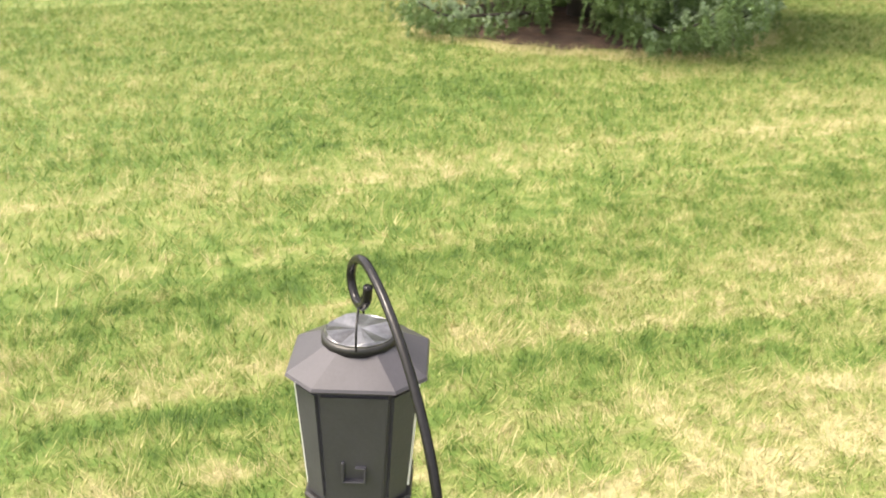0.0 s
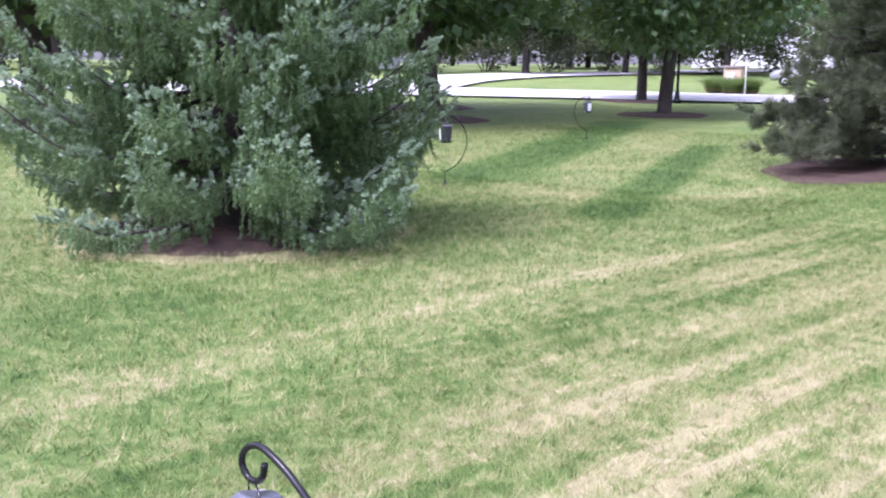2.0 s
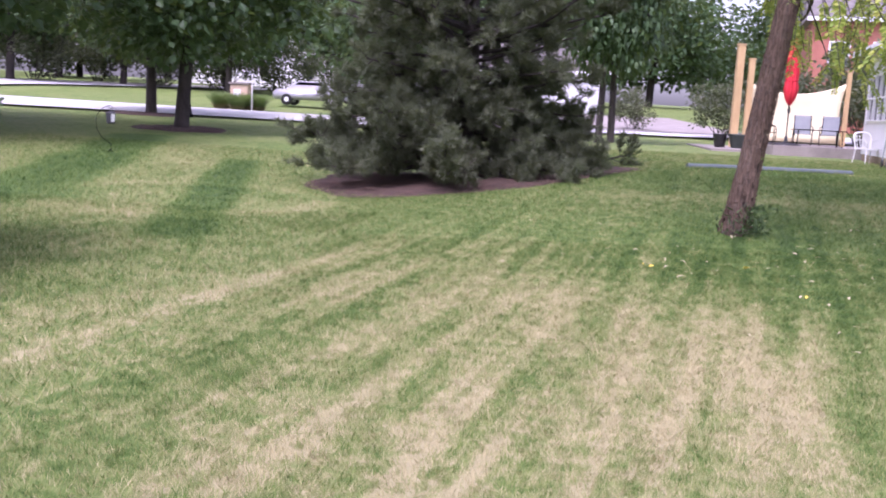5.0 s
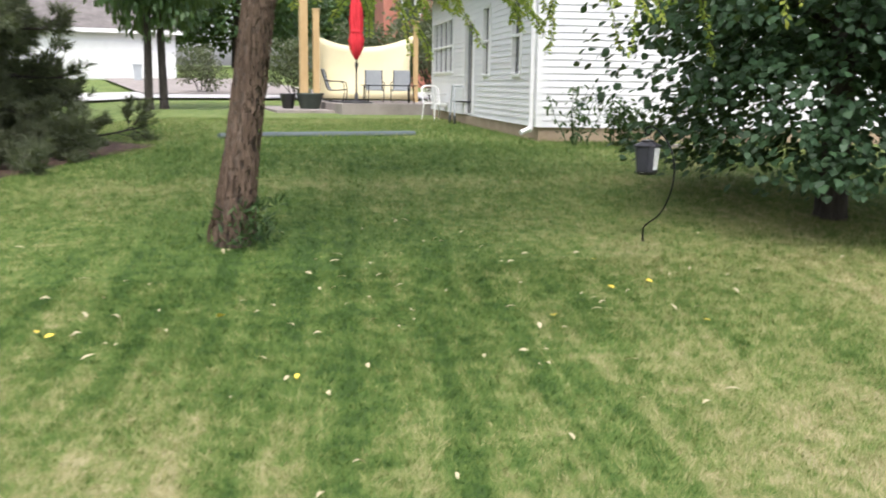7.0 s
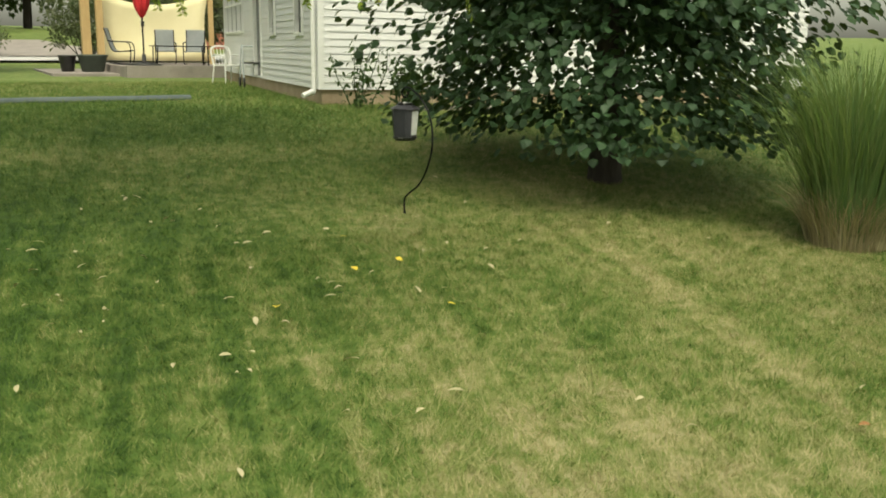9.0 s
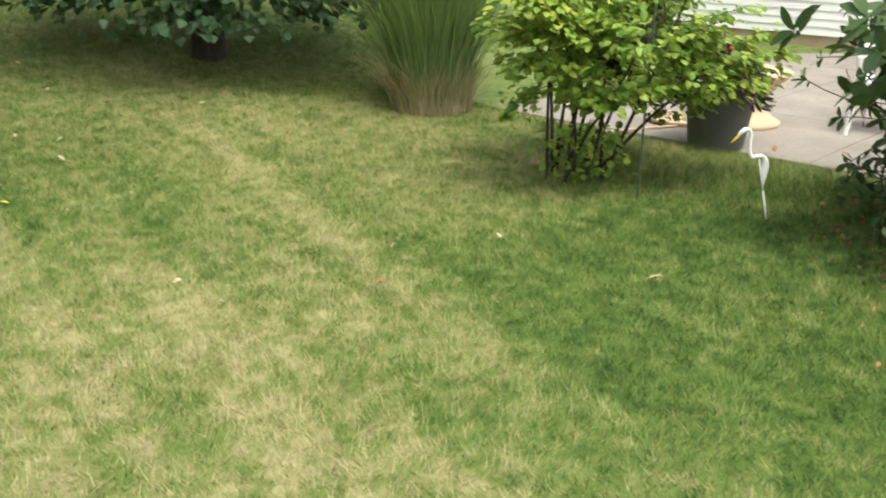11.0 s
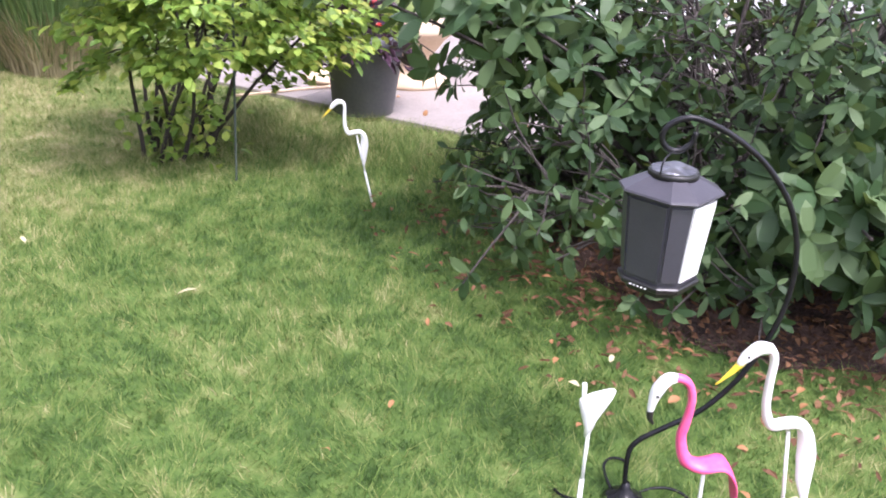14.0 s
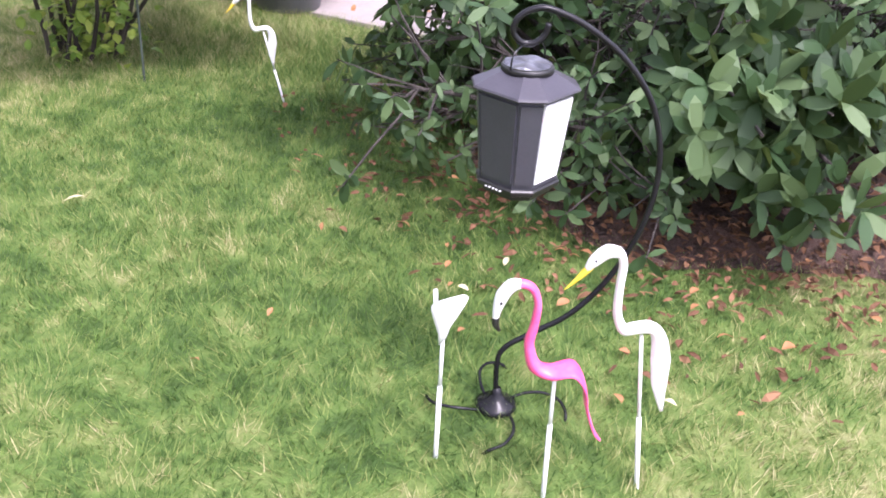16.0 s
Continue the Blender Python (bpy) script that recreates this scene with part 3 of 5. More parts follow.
# the near house, whose wall closes the patio
home = thing("house", "white sided house behind the patio and shrubs", "house", (11.2, 9.5, 0), rz=-90)
siding_wall("wall", home, 15.0, 0.2, 3.1, [])
part("foundation", new_box((0, .03, -.3), (15, .2, .2)), M["foundation"], home)
part("back_wall", new_box((0, 6.8, -.3), (15, 7.0, 3.1)), M["siding"], home)
part("gable_wall", new_box((0, .2, -.3), (.16, 6.8, 3.1)), M["siding"], home)
part("gable_wall", new_box((14.84, .2, -.3), (15.0, 6.8, 3.1)), M["siding"], home)
bm = bmesh.new()
vs = [bm.verts.new(p) for p in ((-.4, -.5, 3.1), (15.4, -.5, 3.1), (15.4, 7.4, 3.1), (-.4, 7.4, 3.1), (-.4, 3.5, 5.0), (15.4, 3.5, 5.0))]
for f in ((0, 1, 5, 4), (2, 3, 4, 5), (0, 4, 3), (1, 2, 5), (3, 2, 1, 0)):
    bm.faces.new([vs[k] for k in f])
part("roof", bm, M["roof"], home)


# ---- trees ----
def limb_line(p, d, length, rng, droop=0.0, wander=0.12, n=7):
    pts, q, v = [Vector(p)], Vector(p), Vector(d).normalized()
    for k in range(n - 1):
        v = (v + Vector(rng.normal(0, wander, 3)) + Vector((0, 0, -droop / n))).normalized()
        q = q + v * (length / (n - 1))
        pts.append(q.copy())
    return pts


def spruce_tree(at, rng):
    """Boughs that sag and lift at their ends, each with hanging dark twigs below and pale stubby shoots on top."""
    z0 = float(terrain(*at))
    t = thing("spruce_tree", "blue-green spruce with drooping branches over a mulch ring", "tree", (*at, z0))
    part("trunk", tube([(0, 0, -.1), (0.03, 0, 1.5), (0, .03, 4), (0, 0, 7.2)], [.19, .15, .10, .02], 12), M["dark_bark"], t, smooth=True)
    P, D, TP, TD = [], [], [], []
    up = Vector((0, 0, 1))
    for k in range(104):
        low = k < 62
        f = k / 62 if low else (k - 62) / 42
        z = .34 + 2.9 * f if low else 3.3 + 3.4 * f
        reach = (2.5 - .75 * f if low else 1.7 * (1 - f) + .25) * rng.uniform(.68, 1.08)
        a = k * 2.39996 + rng.normal(0, .25)
        d = Vector((math.cos(a), math.sin(a), 0))
        side = Vector((-d.y, d.x, 0))
        n, sag, lift = 12, rng.uniform(.22, .42) * reach / 2.2, rng.uniform(.34, .72) * reach / 2.2
        pts = []
        for s in np.linspace(0, 1, n):
            zz = z - sag * math.sin(min(s * 1.35, 1) * math.pi * .5) + lift * max(s - .55, 0) ** 1.6 / .28
            pts.append(d * s * reach + side * .10 * math.sin(s * 3 + k) * reach / 2 + up * max(zz, .16))
        part("bough", tube(pts, [.03 if low else .016, .005], 5), M["dark_bark"], t)
        m = int(9 * reach) + 3
        for j in range(m):
            s = .26 + .74 * (j + rng.uniform(0, .7)) / m
            i = min(int(s * (n - 1)), n - 2)
            q = pts[i].lerp(pts[i + 1], min(s * (n - 1) - i, 1))
            sg = 1 if j % 2 else -1
            w = (d * rng.uniform(.45, .8) + side * sg * rng.uniform(.5, .8) + up * rng.uniform(-.05, .22)).normalized()
            length = min(.14 + .34 * reach * (1.05 - s), .52) * rng.uniform(.7, 1.1)
            steps = max(int(length / .055), 2)
            for u in np.linspace(.05, 1, steps):
                p = q + w * length * u + up * (.10 * u * u * length - .03)
                # hanging twigs
                for _ in range(2):
                    drop = rng.uniform(.10, .36) * (1.1 - .55 * s) * (1.0 if low else .6)
                    lean = Vector((rng.normal(0, .16), rng.normal(0, .16), -1)) + w * .18
                    b = p + Vector(rng.normal(0, .025, 3))
                    for c in range(max(int(drop / .10), 1)):
                        if b.z - c * .10 > .1:
                            P.append(b + lean * c * .10), D.append(lean)
                # pale shoots at the outer ends
                if u > .8 and s > .38:
                    for _ in range(3):
                        TP.append(p + Vector(rng.normal(0, .022, 3)) + up * .02), TD.append(w + d * .3 + up * rng.uniform(.2, .9) + Vector(rng.normal(0, .3, 3)))
        for _ in range(10):
            TP.append(pts[-1] + Vector(rng.normal(0, .035, 3))), TD.append(d + Vector(rng.normal(0, .4, 3)) + up * .6)
        for s in np.linspace(.6, .97, 7):
            i = min(int(s * (n - 1)), n - 2)
            TP.append(pts[i].lerp(pts[i + 1], s * (n - 1) - i) + up * .02), TD.append(up + d * .7 + side * rng.normal(0, .5))
    V, F = needle_arrays(np.array(P), np.array(D), rng, 24, .14, .042, .015)
    part("needles", np_mesh("needles", V, F, M["spruce"]), None, t, "dark green hanging needles")["kind"] = "stuff"
    V, F = needle_arrays(np.array(TP), np.array(TD), rng, 42, .075, .034, .014)
    part("young_growth", np_mesh("young_growth", V, F, M["spruce_tip"]), None, t, "silvery blue young tips")["kind"] = "stuff"
    print("spruce", len(P), len(TP))
    return t


def pine_tree(at, rng):
    z0 = float(terrain(*at))
    t = thing("pine_tree", "broad dark green pine with long soft needles", "tree", (*at, z0))
    part("trunk", tube([(0, 0, -.1), (.1, .05, 2), (0, 0, 6)], [.24, .19, .07], 12), M["dark_bark"], t, smooth=True)
    wood, P, D = bmesh.new(), [], []
    for k in range(180):
        f = k / 180
        z = .2 + 7.0 * f ** 1.35
        reach = float(np.interp(z, [.2, .7, 1.1, 1.6, 2.1, 2.8, 4.5, 7.2], [3.3, 3.1, 2.3, 2.2, 2.7, 3.1, 3.0, 1.2])) * rng.uniform(.72, 1.05)
        a = k * 2.39996 + rng.normal(0, .2)
        d = Vector((math.cos(a), math.sin(a), .16 if z > 2.2 else -.04))
        pts = limb_line((0, 0, z), d, reach, rng, -.15 if z > 2.2 else -.04, .1 if z > 2.2 else .05, 9)
        for p in pts:
            p.z = max(p.z, .22)
        tube(pts, [.05, .012], 5, wood)
        for s in rng.uniform(.28, 1, int((5 if z > 2.2 else 8) * reach)):
            i = min(int(s * 8), 7)
            q = pts[i].lerp(pts[i + 1], s * 8 - i)
            out = (d + Vector(rng.normal(0, .65, 3)) + Vector((0, 0, .25))).normalized()
            e = q + out * rng.uniform(.2, .5)
            e.z = max(e.z, .24)
            tube([q, q.lerp(e, .5) + Vector((0, 0, .03)), e], [.010, .004], 4, wood)
            for u in rng.uniform(.35, 1.05, 9):
                P.append(q.lerp(e, u) + Vector(rng.normal(0, .045, 3)))
                D.append(out + Vector(rng.normal(0, .35, 3)) + Vector((0, 0, .45)))
    part("branchwork", wood, M["dark_bark"], t)["kind"] = "stuff"
    P = np.array(P)
    P[:, 2] = np.maximum(P[:, 2], .2)
    V, F = needle_arrays(P, np.array(D), rng, 24, .12, .15, .015)
    part("needles", np_mesh("needles", V, F, M["pine"]), None, t)["kind"] = "stuff"
    print("pine", len(P))
    return t


def crown_points(rng, n, centre, radii, lumps=26, shell=.5):
    """Points in clumps on and in an uneven crown."""
    u = unit(rng.normal(size=(lumps, 3)))
    c = np.array(centre) + u * np.array(radii) * rng.uniform(.45, .92, (lumps, 1))
    k = rng.integers(0, lumps, n)
    r = np.array(radii) * .36
    w = unit(rng.normal(size=(n, 3))) * rng.uniform(shell, 1.05, (n, 1))
    return c[k] + w * r, w


def broad_tree(name, label, at, rng, trunk, crown, mat, leaves, size, bark="bark", lean=(0, 0), lumps=26, limbs=9, trunk_h=None, lift=0.0):
    """trunk: radius at the foot and at the fork; crown: centre height, three radii."""
    z0 = float(terrain(*at))
    t = thing(name, label, "tree", (*at, z0))
    cz, rx, ry, rz = crown
    th = trunk_h or cz
    line = smooth_line([(0, 0, -.15), (lean[0] * .1, lean[1] * .1, .12 * th), (lean[0] * .5, lean[1] * .5, th * .5), (lean[0], lean[1], th)], 5)
    rad = np.interp(np.linspace(0, 1, len(line)), [0, .06, .16, 1], [trunk[0] * 1.5, trunk[0] * 1.2, trunk[0], trunk[1]])
    part("trunk", tube(line, list(rad), 14), M[bark], t, smooth=True)
    wood = bmesh.new()
    for k in range(limbs):
        a = k * 2.39996
        s = rng.uniform(.62, 1.0)
        b = Vector((lean[0] * s, lean[1] * s, th * s))
        e = Vector((math.cos(a) * rx * .75, math.sin(a) * ry * .75, rng.uniform(.1, .7) * rz))
        tube(limb_line(b, e, e.length * 1.05, rng, .1, .12, 7), [trunk[1] * .6, .012], 6, wood)
    part("limb_work", wood, M[bark], t)["kind"] = "stuff"
    P, N = crown_points(rng, leaves, (lean[0], lean[1], cz + lift), (rx, ry, rz), lumps)
    ok = P[:, 2] > .35
    P, N = P[ok], N[ok]
    D = N + rng.normal(0, .6, P.shape) + np.array((0, 0, -.35))
    V, F = leaf_arrays(P, D, rng.normal(size=P.shape) + np.array((0, 0, 1.2)), size * rng.uniform(.7, 1.2, len(P)), size * .75, .1, 4)
    part("crown", np_mesh("crown", V, F, mat), None, t)["kind"] = "stuff"
    return t


rng = np.random.default_rng(11)
spruce_tree(SPRUCE, rng)
pine_tree((PINE[0] - .05, PINE[1]), rng)


def linden_tree(at, rng):
    t = broad_tree("linden_tree", "low dense tree with large dark green leaves", at, rng, (.17, .12), (2.7, 2.35, 2.35, 1.9), M["linden"], 5000, .14, "dark_bark", lumps=40)
    # layered skirts of large hanging leaves that come down near the turf
    P, D = [], []
    for k in range(230):
        a, z, reach = rng.uniform(0, 2 * math.pi), rng.uniform(.62, 2.9), rng.uniform(1.4, 2.75)
        reach *= min(1, .72 + .16 * z)
        for s in rng.uniform(.3 if z > 1.25 else .62, 1, 70 if z > 1.25 else 46):
            spread = rng.normal(0, .17)
            P.append((math.cos(a + spread) * reach * s, math.sin(a + spread) * reach * s, z + .35 * (1 - s) - .28 * s * s + rng.normal(0, .09)))
            D.append((math.cos(a), math.sin(a), -.75))
    P, D = np.array(P), np.array(D) + rng.normal(0, .3, (len(P), 3))
    P[:, 2] = np.maximum(P[:, 2], .36 + rng.uniform(0, .25, len(P)))
    V, F = leaf_arrays(P, D, rng.normal(0, .35, P.shape) + np.array((0, 0, 1)) + D * .5, rng.uniform(.07, .12, len(P)), rng.uniform(.065, .11, len(P)), .08)
    part("leaves", np_mesh("leaves", V, F, M["linden"]), None, t)["kind"] = "stuff"
    return t


linden_tree(LINDEN, rng)


def locust_tree(at, rng):
    t = broad_tree("locust_tree", "tall tree with scaly bark and hanging yellow-green leaflets", at, rng, (.135, .105), (6.0, 4.2, 4.2, 2.1), M["locust"], 9000, .12, "bark", (.68, .1), 34, 9, 5.0)
    # bark plates
    P, F, n = [], [], 0
    for k in range(3000):
        a, z = rng.uniform(0, 2 * math.pi), rng.uniform(.05, 4.2)
        r = float(np.interp(z / 5.0, [0, .06, .16, 1], [.2035, .163, .137, .107])) + .001
        cx, cy = .68 * z / 5.0, .1 * z / 5.0
        w, h, th = rng.uniform(.005, .012), rng.uniform(.02, .075), rng.uniform(.003, .008)
        pts = []
        for da, dz, o in ((-1, -1, 0), (1, -.8, 0), (.9, 1, 0), (-.9, .8, 0), (-.6, -.7, th), (.7, -.6, th), (.6, .8, th * .4), (-.6, .6, th * .4)):
            b = a + da * w / r
            pts.append((cx + math.cos(b) * (r + o), cy + math.sin(b) * (r + o), z + dz * h))
        P += pts
        F += [(n + 4, n + 5, n + 6, n + 7), (n, n + 1, n + 5, n + 4), (n + 1, n + 2, n + 6, n + 5), (n + 2, n + 3, n + 7, n + 6), (n + 3, n, n + 4, n + 7)]
        n += 8
    part("bark_relief", np_mesh("bark_relief", P, F, M["bark_plate"]), None, t)["kind"] = "stuff"
    # hanging sprays: a stem with paired leaflets
    wood, P, D = bmesh.new(), [], []
    for k in range(240):
        a, r = rng.uniform(-1.5, 1.3), 4.4 * math.sqrt(rng.uniform(.04, 1))
        x, y = math.cos(a) * r, math.sin(a) * r
        top = rng.uniform(2.45, 3.6) - .05 * r
        length = rng.uniform(.3, .8)
        pts = limb_line((x, y, top), (rng.normal(0, .35), rng.normal(0, .35), -1), length, rng, .3, .1, 6)
        tube(pts, .004, 4, wood)
        if k % 4 == 0:
            tube(limb_line((x * .35, y * .35, top + 1.0), (x * .65, y * .65, -.9), math.hypot(x, y) * .66 + .2, rng, .1, .05, 5) + [Vector((x, y, top))], [.014, .004], 4, wood)
        for s in np.linspace(.08, 1, 26):
            i = min(int(s * 5), 4)
            q = pts[i].lerp(pts[i + 1], s * 5 - i)
            for sg in (-1, 1):
                P.append(q)
                D.append((sg * math.cos(a + 1.5) + rng.normal(0, .3), sg * math.sin(a + 1.5) + rng.normal(0, .3), -.55))
    part("twig_work", wood, M["dark_bark"], t)["kind"] = "stuff"
    P, D = np.array(P), np.array(D)
    V, F = leaf_arrays(P, D, rng.normal(size=P.shape), rng.uniform(.05, .085, len(P)), .032, .1, 4)
    part("hanging_foliage", np_mesh("hanging_foliage", V, F, M["locust"]), None, t)["kind"] = "stuff"
    # small suckers at the foot
    P = np.column_stack([rng.normal(.13, .13, 420), rng.normal(-.06, .15, 420), rng.uniform(.02, .45, 420) ** 1.3])
    V, F = leaf_arrays(P, rng.normal(size=P.shape) + np.array((0, 0, 1)), rng.normal(size=P.shape), .10, .022, .1, 4)
    part("foot_growth", np_mesh("foot_growth", V, F, M["magnolia"]), None, t)["kind"] = "stuff"
    return t


locust_tree(LOCUST, rng)

# street trees: one built, the others copies
street = broad_tree("street_tree", "street tree with dark trunk and deep green crown", (-17.4, 28.3), rng, (.26, .18), (5.6, 4.7, 4.7, 3.3), M["maple"], 8500, .34, "dark_bark", (.3, .2), 44)
tagged(street, group="street trees")
for x, y, s, turn in ((-22.3, 37.0, .95, 80), (-26.5, 26.3, 1.05, 260), (-38.3, 68.3, 1.1, 20), (-29.2, 66.8, 1.05, 60), (-44.0, 62.0, 1.2, 300),
                      (-2.9, 30.6, .52, 30), (-2.45, 30.9, .52, 200), (-34, 80, 1.3, 160), (-50, 80, 1.4, 220), (-14, 72, 1.2, 250), (-62, 60, 1.4, 90), (-75, 40, 1.4, 130), (-68, 14, 1.3, 10), (-24, 84, 1.3, 110), (-4, 84, 1.3, 310), (-13.5, 44.0, .8, 0)):
    copy_thing(street, pose(x, y, float(terrain(x, y)), 0, 0, turn) @ Matrix.Diagonal((s, s, s if s > .6 else 1.05, 1)))

for x, y, s, turn in ((-28.6, 11.2, 2.0, 140), (-22.3, 21.0, 1.4, 200)):
    copy_thing(street, pose(x, y, float(terrain(x, y)), 0, 0, turn) @ Matrix.Diagonal((s, s, 1.08, 1)))

# woods along the far side, and the hedge row behind the far patio
for k in range(34):
    a = radians(100 + k * 4.6 + rng.uniform(-1, 1)) if k < 26 else radians(60 + (k - 26) * 5)
    d = rng.uniform(95, 130)
    x, y = -3 + math.cos(a) * d, math.sin(a) * d
    s = rng.uniform(1.3, 2.0)
    copy_thing(street, pose(x, y, float(terrain(x, y)) - 2.5, 0, 0, rng.uniform(0, 360)) @ Matrix.Diagonal((s, s, s, 1)))


def shrub(name, label, at, rng, r, height, mat, leaves, size, group=""):
    z0 = float(terrain(*at))
    t = thing(name, label, "shrub", (*at, z0), group)
    wood = bmesh.new()
    for k in range(9):
        a = k * 2.4
        tube(limb_line((math.cos(a) * .1, math.sin(a) * .1, -.05), (math.cos(a) * .5, math.sin(a) * .5, 1), height * .9, rng, .2, .12, 6), [.02, .006], 5, wood)
    part("stem_work", wood, M["dark_bark"], t)["kind"] = "stuff"
    P, N = crown_points(rng, leaves, (0, 0, height * .55), (r, r, height * .46), 18, .3)
    P[:, 2] = np.maximum(P[:, 2], .05)
    V, F = leaf_arrays(P, N + rng.normal(0, .5, P.shape), rng.normal(0, .5, P.shape) + np.array((0, 0, 1)), size * rng.uniform(.7, 1.2, len(P)), size * .55, .1, 4)
    part("leaves", np_mesh("leaves", V, F, mat), None, t)["kind"] = "stuff"
    return t


hedge = shrub("evergreen_shrub", "dark evergreen shrub in a row behind the patio", (3.0, 40.0), rng, 1.6, 2.6, M["pine"], 3000, .16, "background shrubs")
for k in range(30):
    a = radians(97 + k * 3.6)
    d = 74 + 14 * rng.random()
    x, y = -3 + math.cos(a) * d, math.sin(a) * d
    copy_thing(hedge, pose(x, y, float(terrain(x, y)), 0, 0, k * 50) @ Matrix.Diagonal((2.2, 2.2, 1.7, 1)))
for x, y, s in ((6, 41, 1.2), (9, 40, 1.3), (12, 38, 1.4), (15, 36, 1.5), (-.5, 46, .8), (8, 36, 1.5), (11, 33, 1.5)):
    copy_thing(hedge, pose(x, y, float(terrain(x, y)), 0, 0, x * 40) @ Matrix.Diagonal((s, s, s * 1.1, 1)))


# ---- lanterns on hooks ----
def shepherd_hook(at, turn, group="shepherd hooks"):
    t = thing("shepherd_hook", "black steel shepherd's hook pushed into the lawn", "garden hook", at, group, rz=turn)
    arc = [(x * .92 - .05 * z, y, z * 1.05) for x, y, z in [(0, 0, -.12), (0, 0, .02), (0, 0, .14), (.02, 0, .19), (.09, 0, .235), (.2, 0, .30), (.30, 0, .41), (.375, 0, .56), (.395, 0, .70), (.365, 0, .83), (.29, 0, .93), (.19, 0, 1.0), (.095, 0, 1.035), (.045, 0, 1.03), (.014, 0, 1.008), (.008, 0, .983), (.028, 0, .963), (.058, 0, .962), (.083, 0, .98), (.092, 0, 1.005)]]
    part("rod", tube(smooth_line(arc, 5), .0075, 10), M["black_metal"], t, smooth=True)
    hub = lathe([(.010, .07), (.014, .055), (.026, .036), (.048, .026), (.058, .016), (.052, .004), (.02, .0)], 16)
    part("hub", hub, M["black_metal"], t, smooth=True)
    for k in range(4):
        a = radians(35 + 90 * k)
        foot = [(math.cos(a) * r + math.sin(a) * o, math.sin(a) * r - math.cos(a) * o, z) for r, o, z in ((.05, 0, .015), (.09, .015, .026), (.13, .045, .03), (.15, .09, .024), (.135, .135, .008), (.11, .15, -.04))]
        part("foot", tube(smooth_line(foot, 4), .0045, 6), M["black_metal"], t, smooth=True)
    return t


def lantern(at, turn, emblem, group="hanging lanterns"):
    """Origin at the point where it hangs; square body with cut corners and two opal sides."""
    t = thing("lantern", "charcoal octagonal garden lantern with opal side panels", "lantern", at, group, rz=turn)
    cut = [radians(a) for a in (30, 60, 120, 150, 210, 240, 300, 330)]
    part("roof", lathe([(.052, -.042), (.062, -.045), (.130, -.078), (.133, -.083), (.129, -.087), (.112, -.085)], 8, angles=cut), M["lantern_cap"], t, "satin grey hipped cap")
    part("collar", lathe([(.064, -.048), (.064, -.036), (.060, -.033)], 24), M["black"], t, smooth=True)
    disc = lathe([(.059, -.035), (.059, -.031), (.056, -.0295), (.004, -.0275)], 24)
    disc.verts.ensure_lookup_table()
    for k in range(24):
        disc.verts[48 + k].co.z += .0035 * math.sin(k * 2 * math.pi / 24 * 4)
    part("disc", disc, M["disc"], t, "brushed shiny disc")
    part("handle", tube(smooth_line([(-.066, 0, -.035), (-.062, 0, -.005), (-.04, 0, .012), (0, 0, .017), (.04, 0, .012), (.062, 0, -.005), (.066, 0, -.035)], 4), .0022, 6), M["black_metal"], t, "thin wire handle")
    top, bot, zt, zb = .119, .101, -.087, -.318
    body = part("body", lathe([(top - .006, zt), (bot - .006, zb)], 8, angles=cut), M["lantern"], t)
    for k in range(8):
        a0, a1 = cut[k], cut[(k + 1) % 8] + (2 * math.pi if k == 7 else 0)
        am = (a0 + a1) / 2
        opal = k in (1, 5)
        bm = bmesh.new()
        q = []
        for a, s in ((a0, 1), (a1, -1)):
            for r, z in ((top, zt - .012), (bot, zb + .014)):
                p = Vector((math.cos(a) * r, math.sin(a) * r, z))
                tang = Vector((-math.sin(am), math.cos(am), 0))
                q.append(p + tang * s * .006)
        nrm = Vector((math.cos(am), math.sin(am), 0))
        vs = [bm.verts.new(p - nrm * .010) for p in (q[0], q[2], q[3], q[1])] + [bm.verts.new(p) for p in (q[0], q[2], q[3], q[1])]
        bm.faces.new(vs[4:])
        for i in range(4):
            bm.faces.new((vs[i], vs[(i + 1) % 4], vs[4 + (i + 1) % 4], vs[4 + i]))
        part("opal_panel" if opal else "panel", bm, M["lens"] if opal else M["lantern"], body, "white translucent panel" if opal else "")
    # raised square emblem
    if emblem:
        part("emblem", box(box(box(new_box((.089, -.022, -.265), (.1005, -.018, -.225), .001), (.089, -.022, -.265), (.1005, .018, -.261), .001), (.089, .014, -.265), (.1005, .018, -.235), .001), (.089, .0, -.238), (.1005, .018, -.234), .001), M["lantern"], body)
    part("base", lathe([(.102, -.318), (.106, -.322), (.104, -.333), (.09, -.34), (.085, -.352), (.02, -.354)], 8, angles=cut), M["black"], t)
    for k in range(5):
        part("button", new_box((.088, -.026 + k * .011, -.3305), (.0945, -.022 + k * .011, -.3275), .0005), M["lens"], t)
    return t


def hook_and_lantern(x, y, turn, lturn, sink=0.0, s=1.0):
    z = float(terrain(x, y)) - sink
    hk = shepherd_hook((x, y, z), turn)
    hk.scale = (s, s, s)
    a = radians(turn)
    ln = lantern((x + math.cos(a) * -.003, y + math.sin(a) * -.003, z + .994 * s), lturn, s < 1)
    ln.scale = (.94 * s, .94 * s, .94 * s)


hook_and_lantern(1.87, .78, -61, 167)
hook_and_lantern(-4.885, -2.34, -6, -31, .0, .9)
hook_and_lantern(1.25, 8.0, -75, 216, .06)
hook_and_lantern(-12.35, 8.35, 38, -43)
hook_and_lantern(-15.0, 18.0, 204, 238)


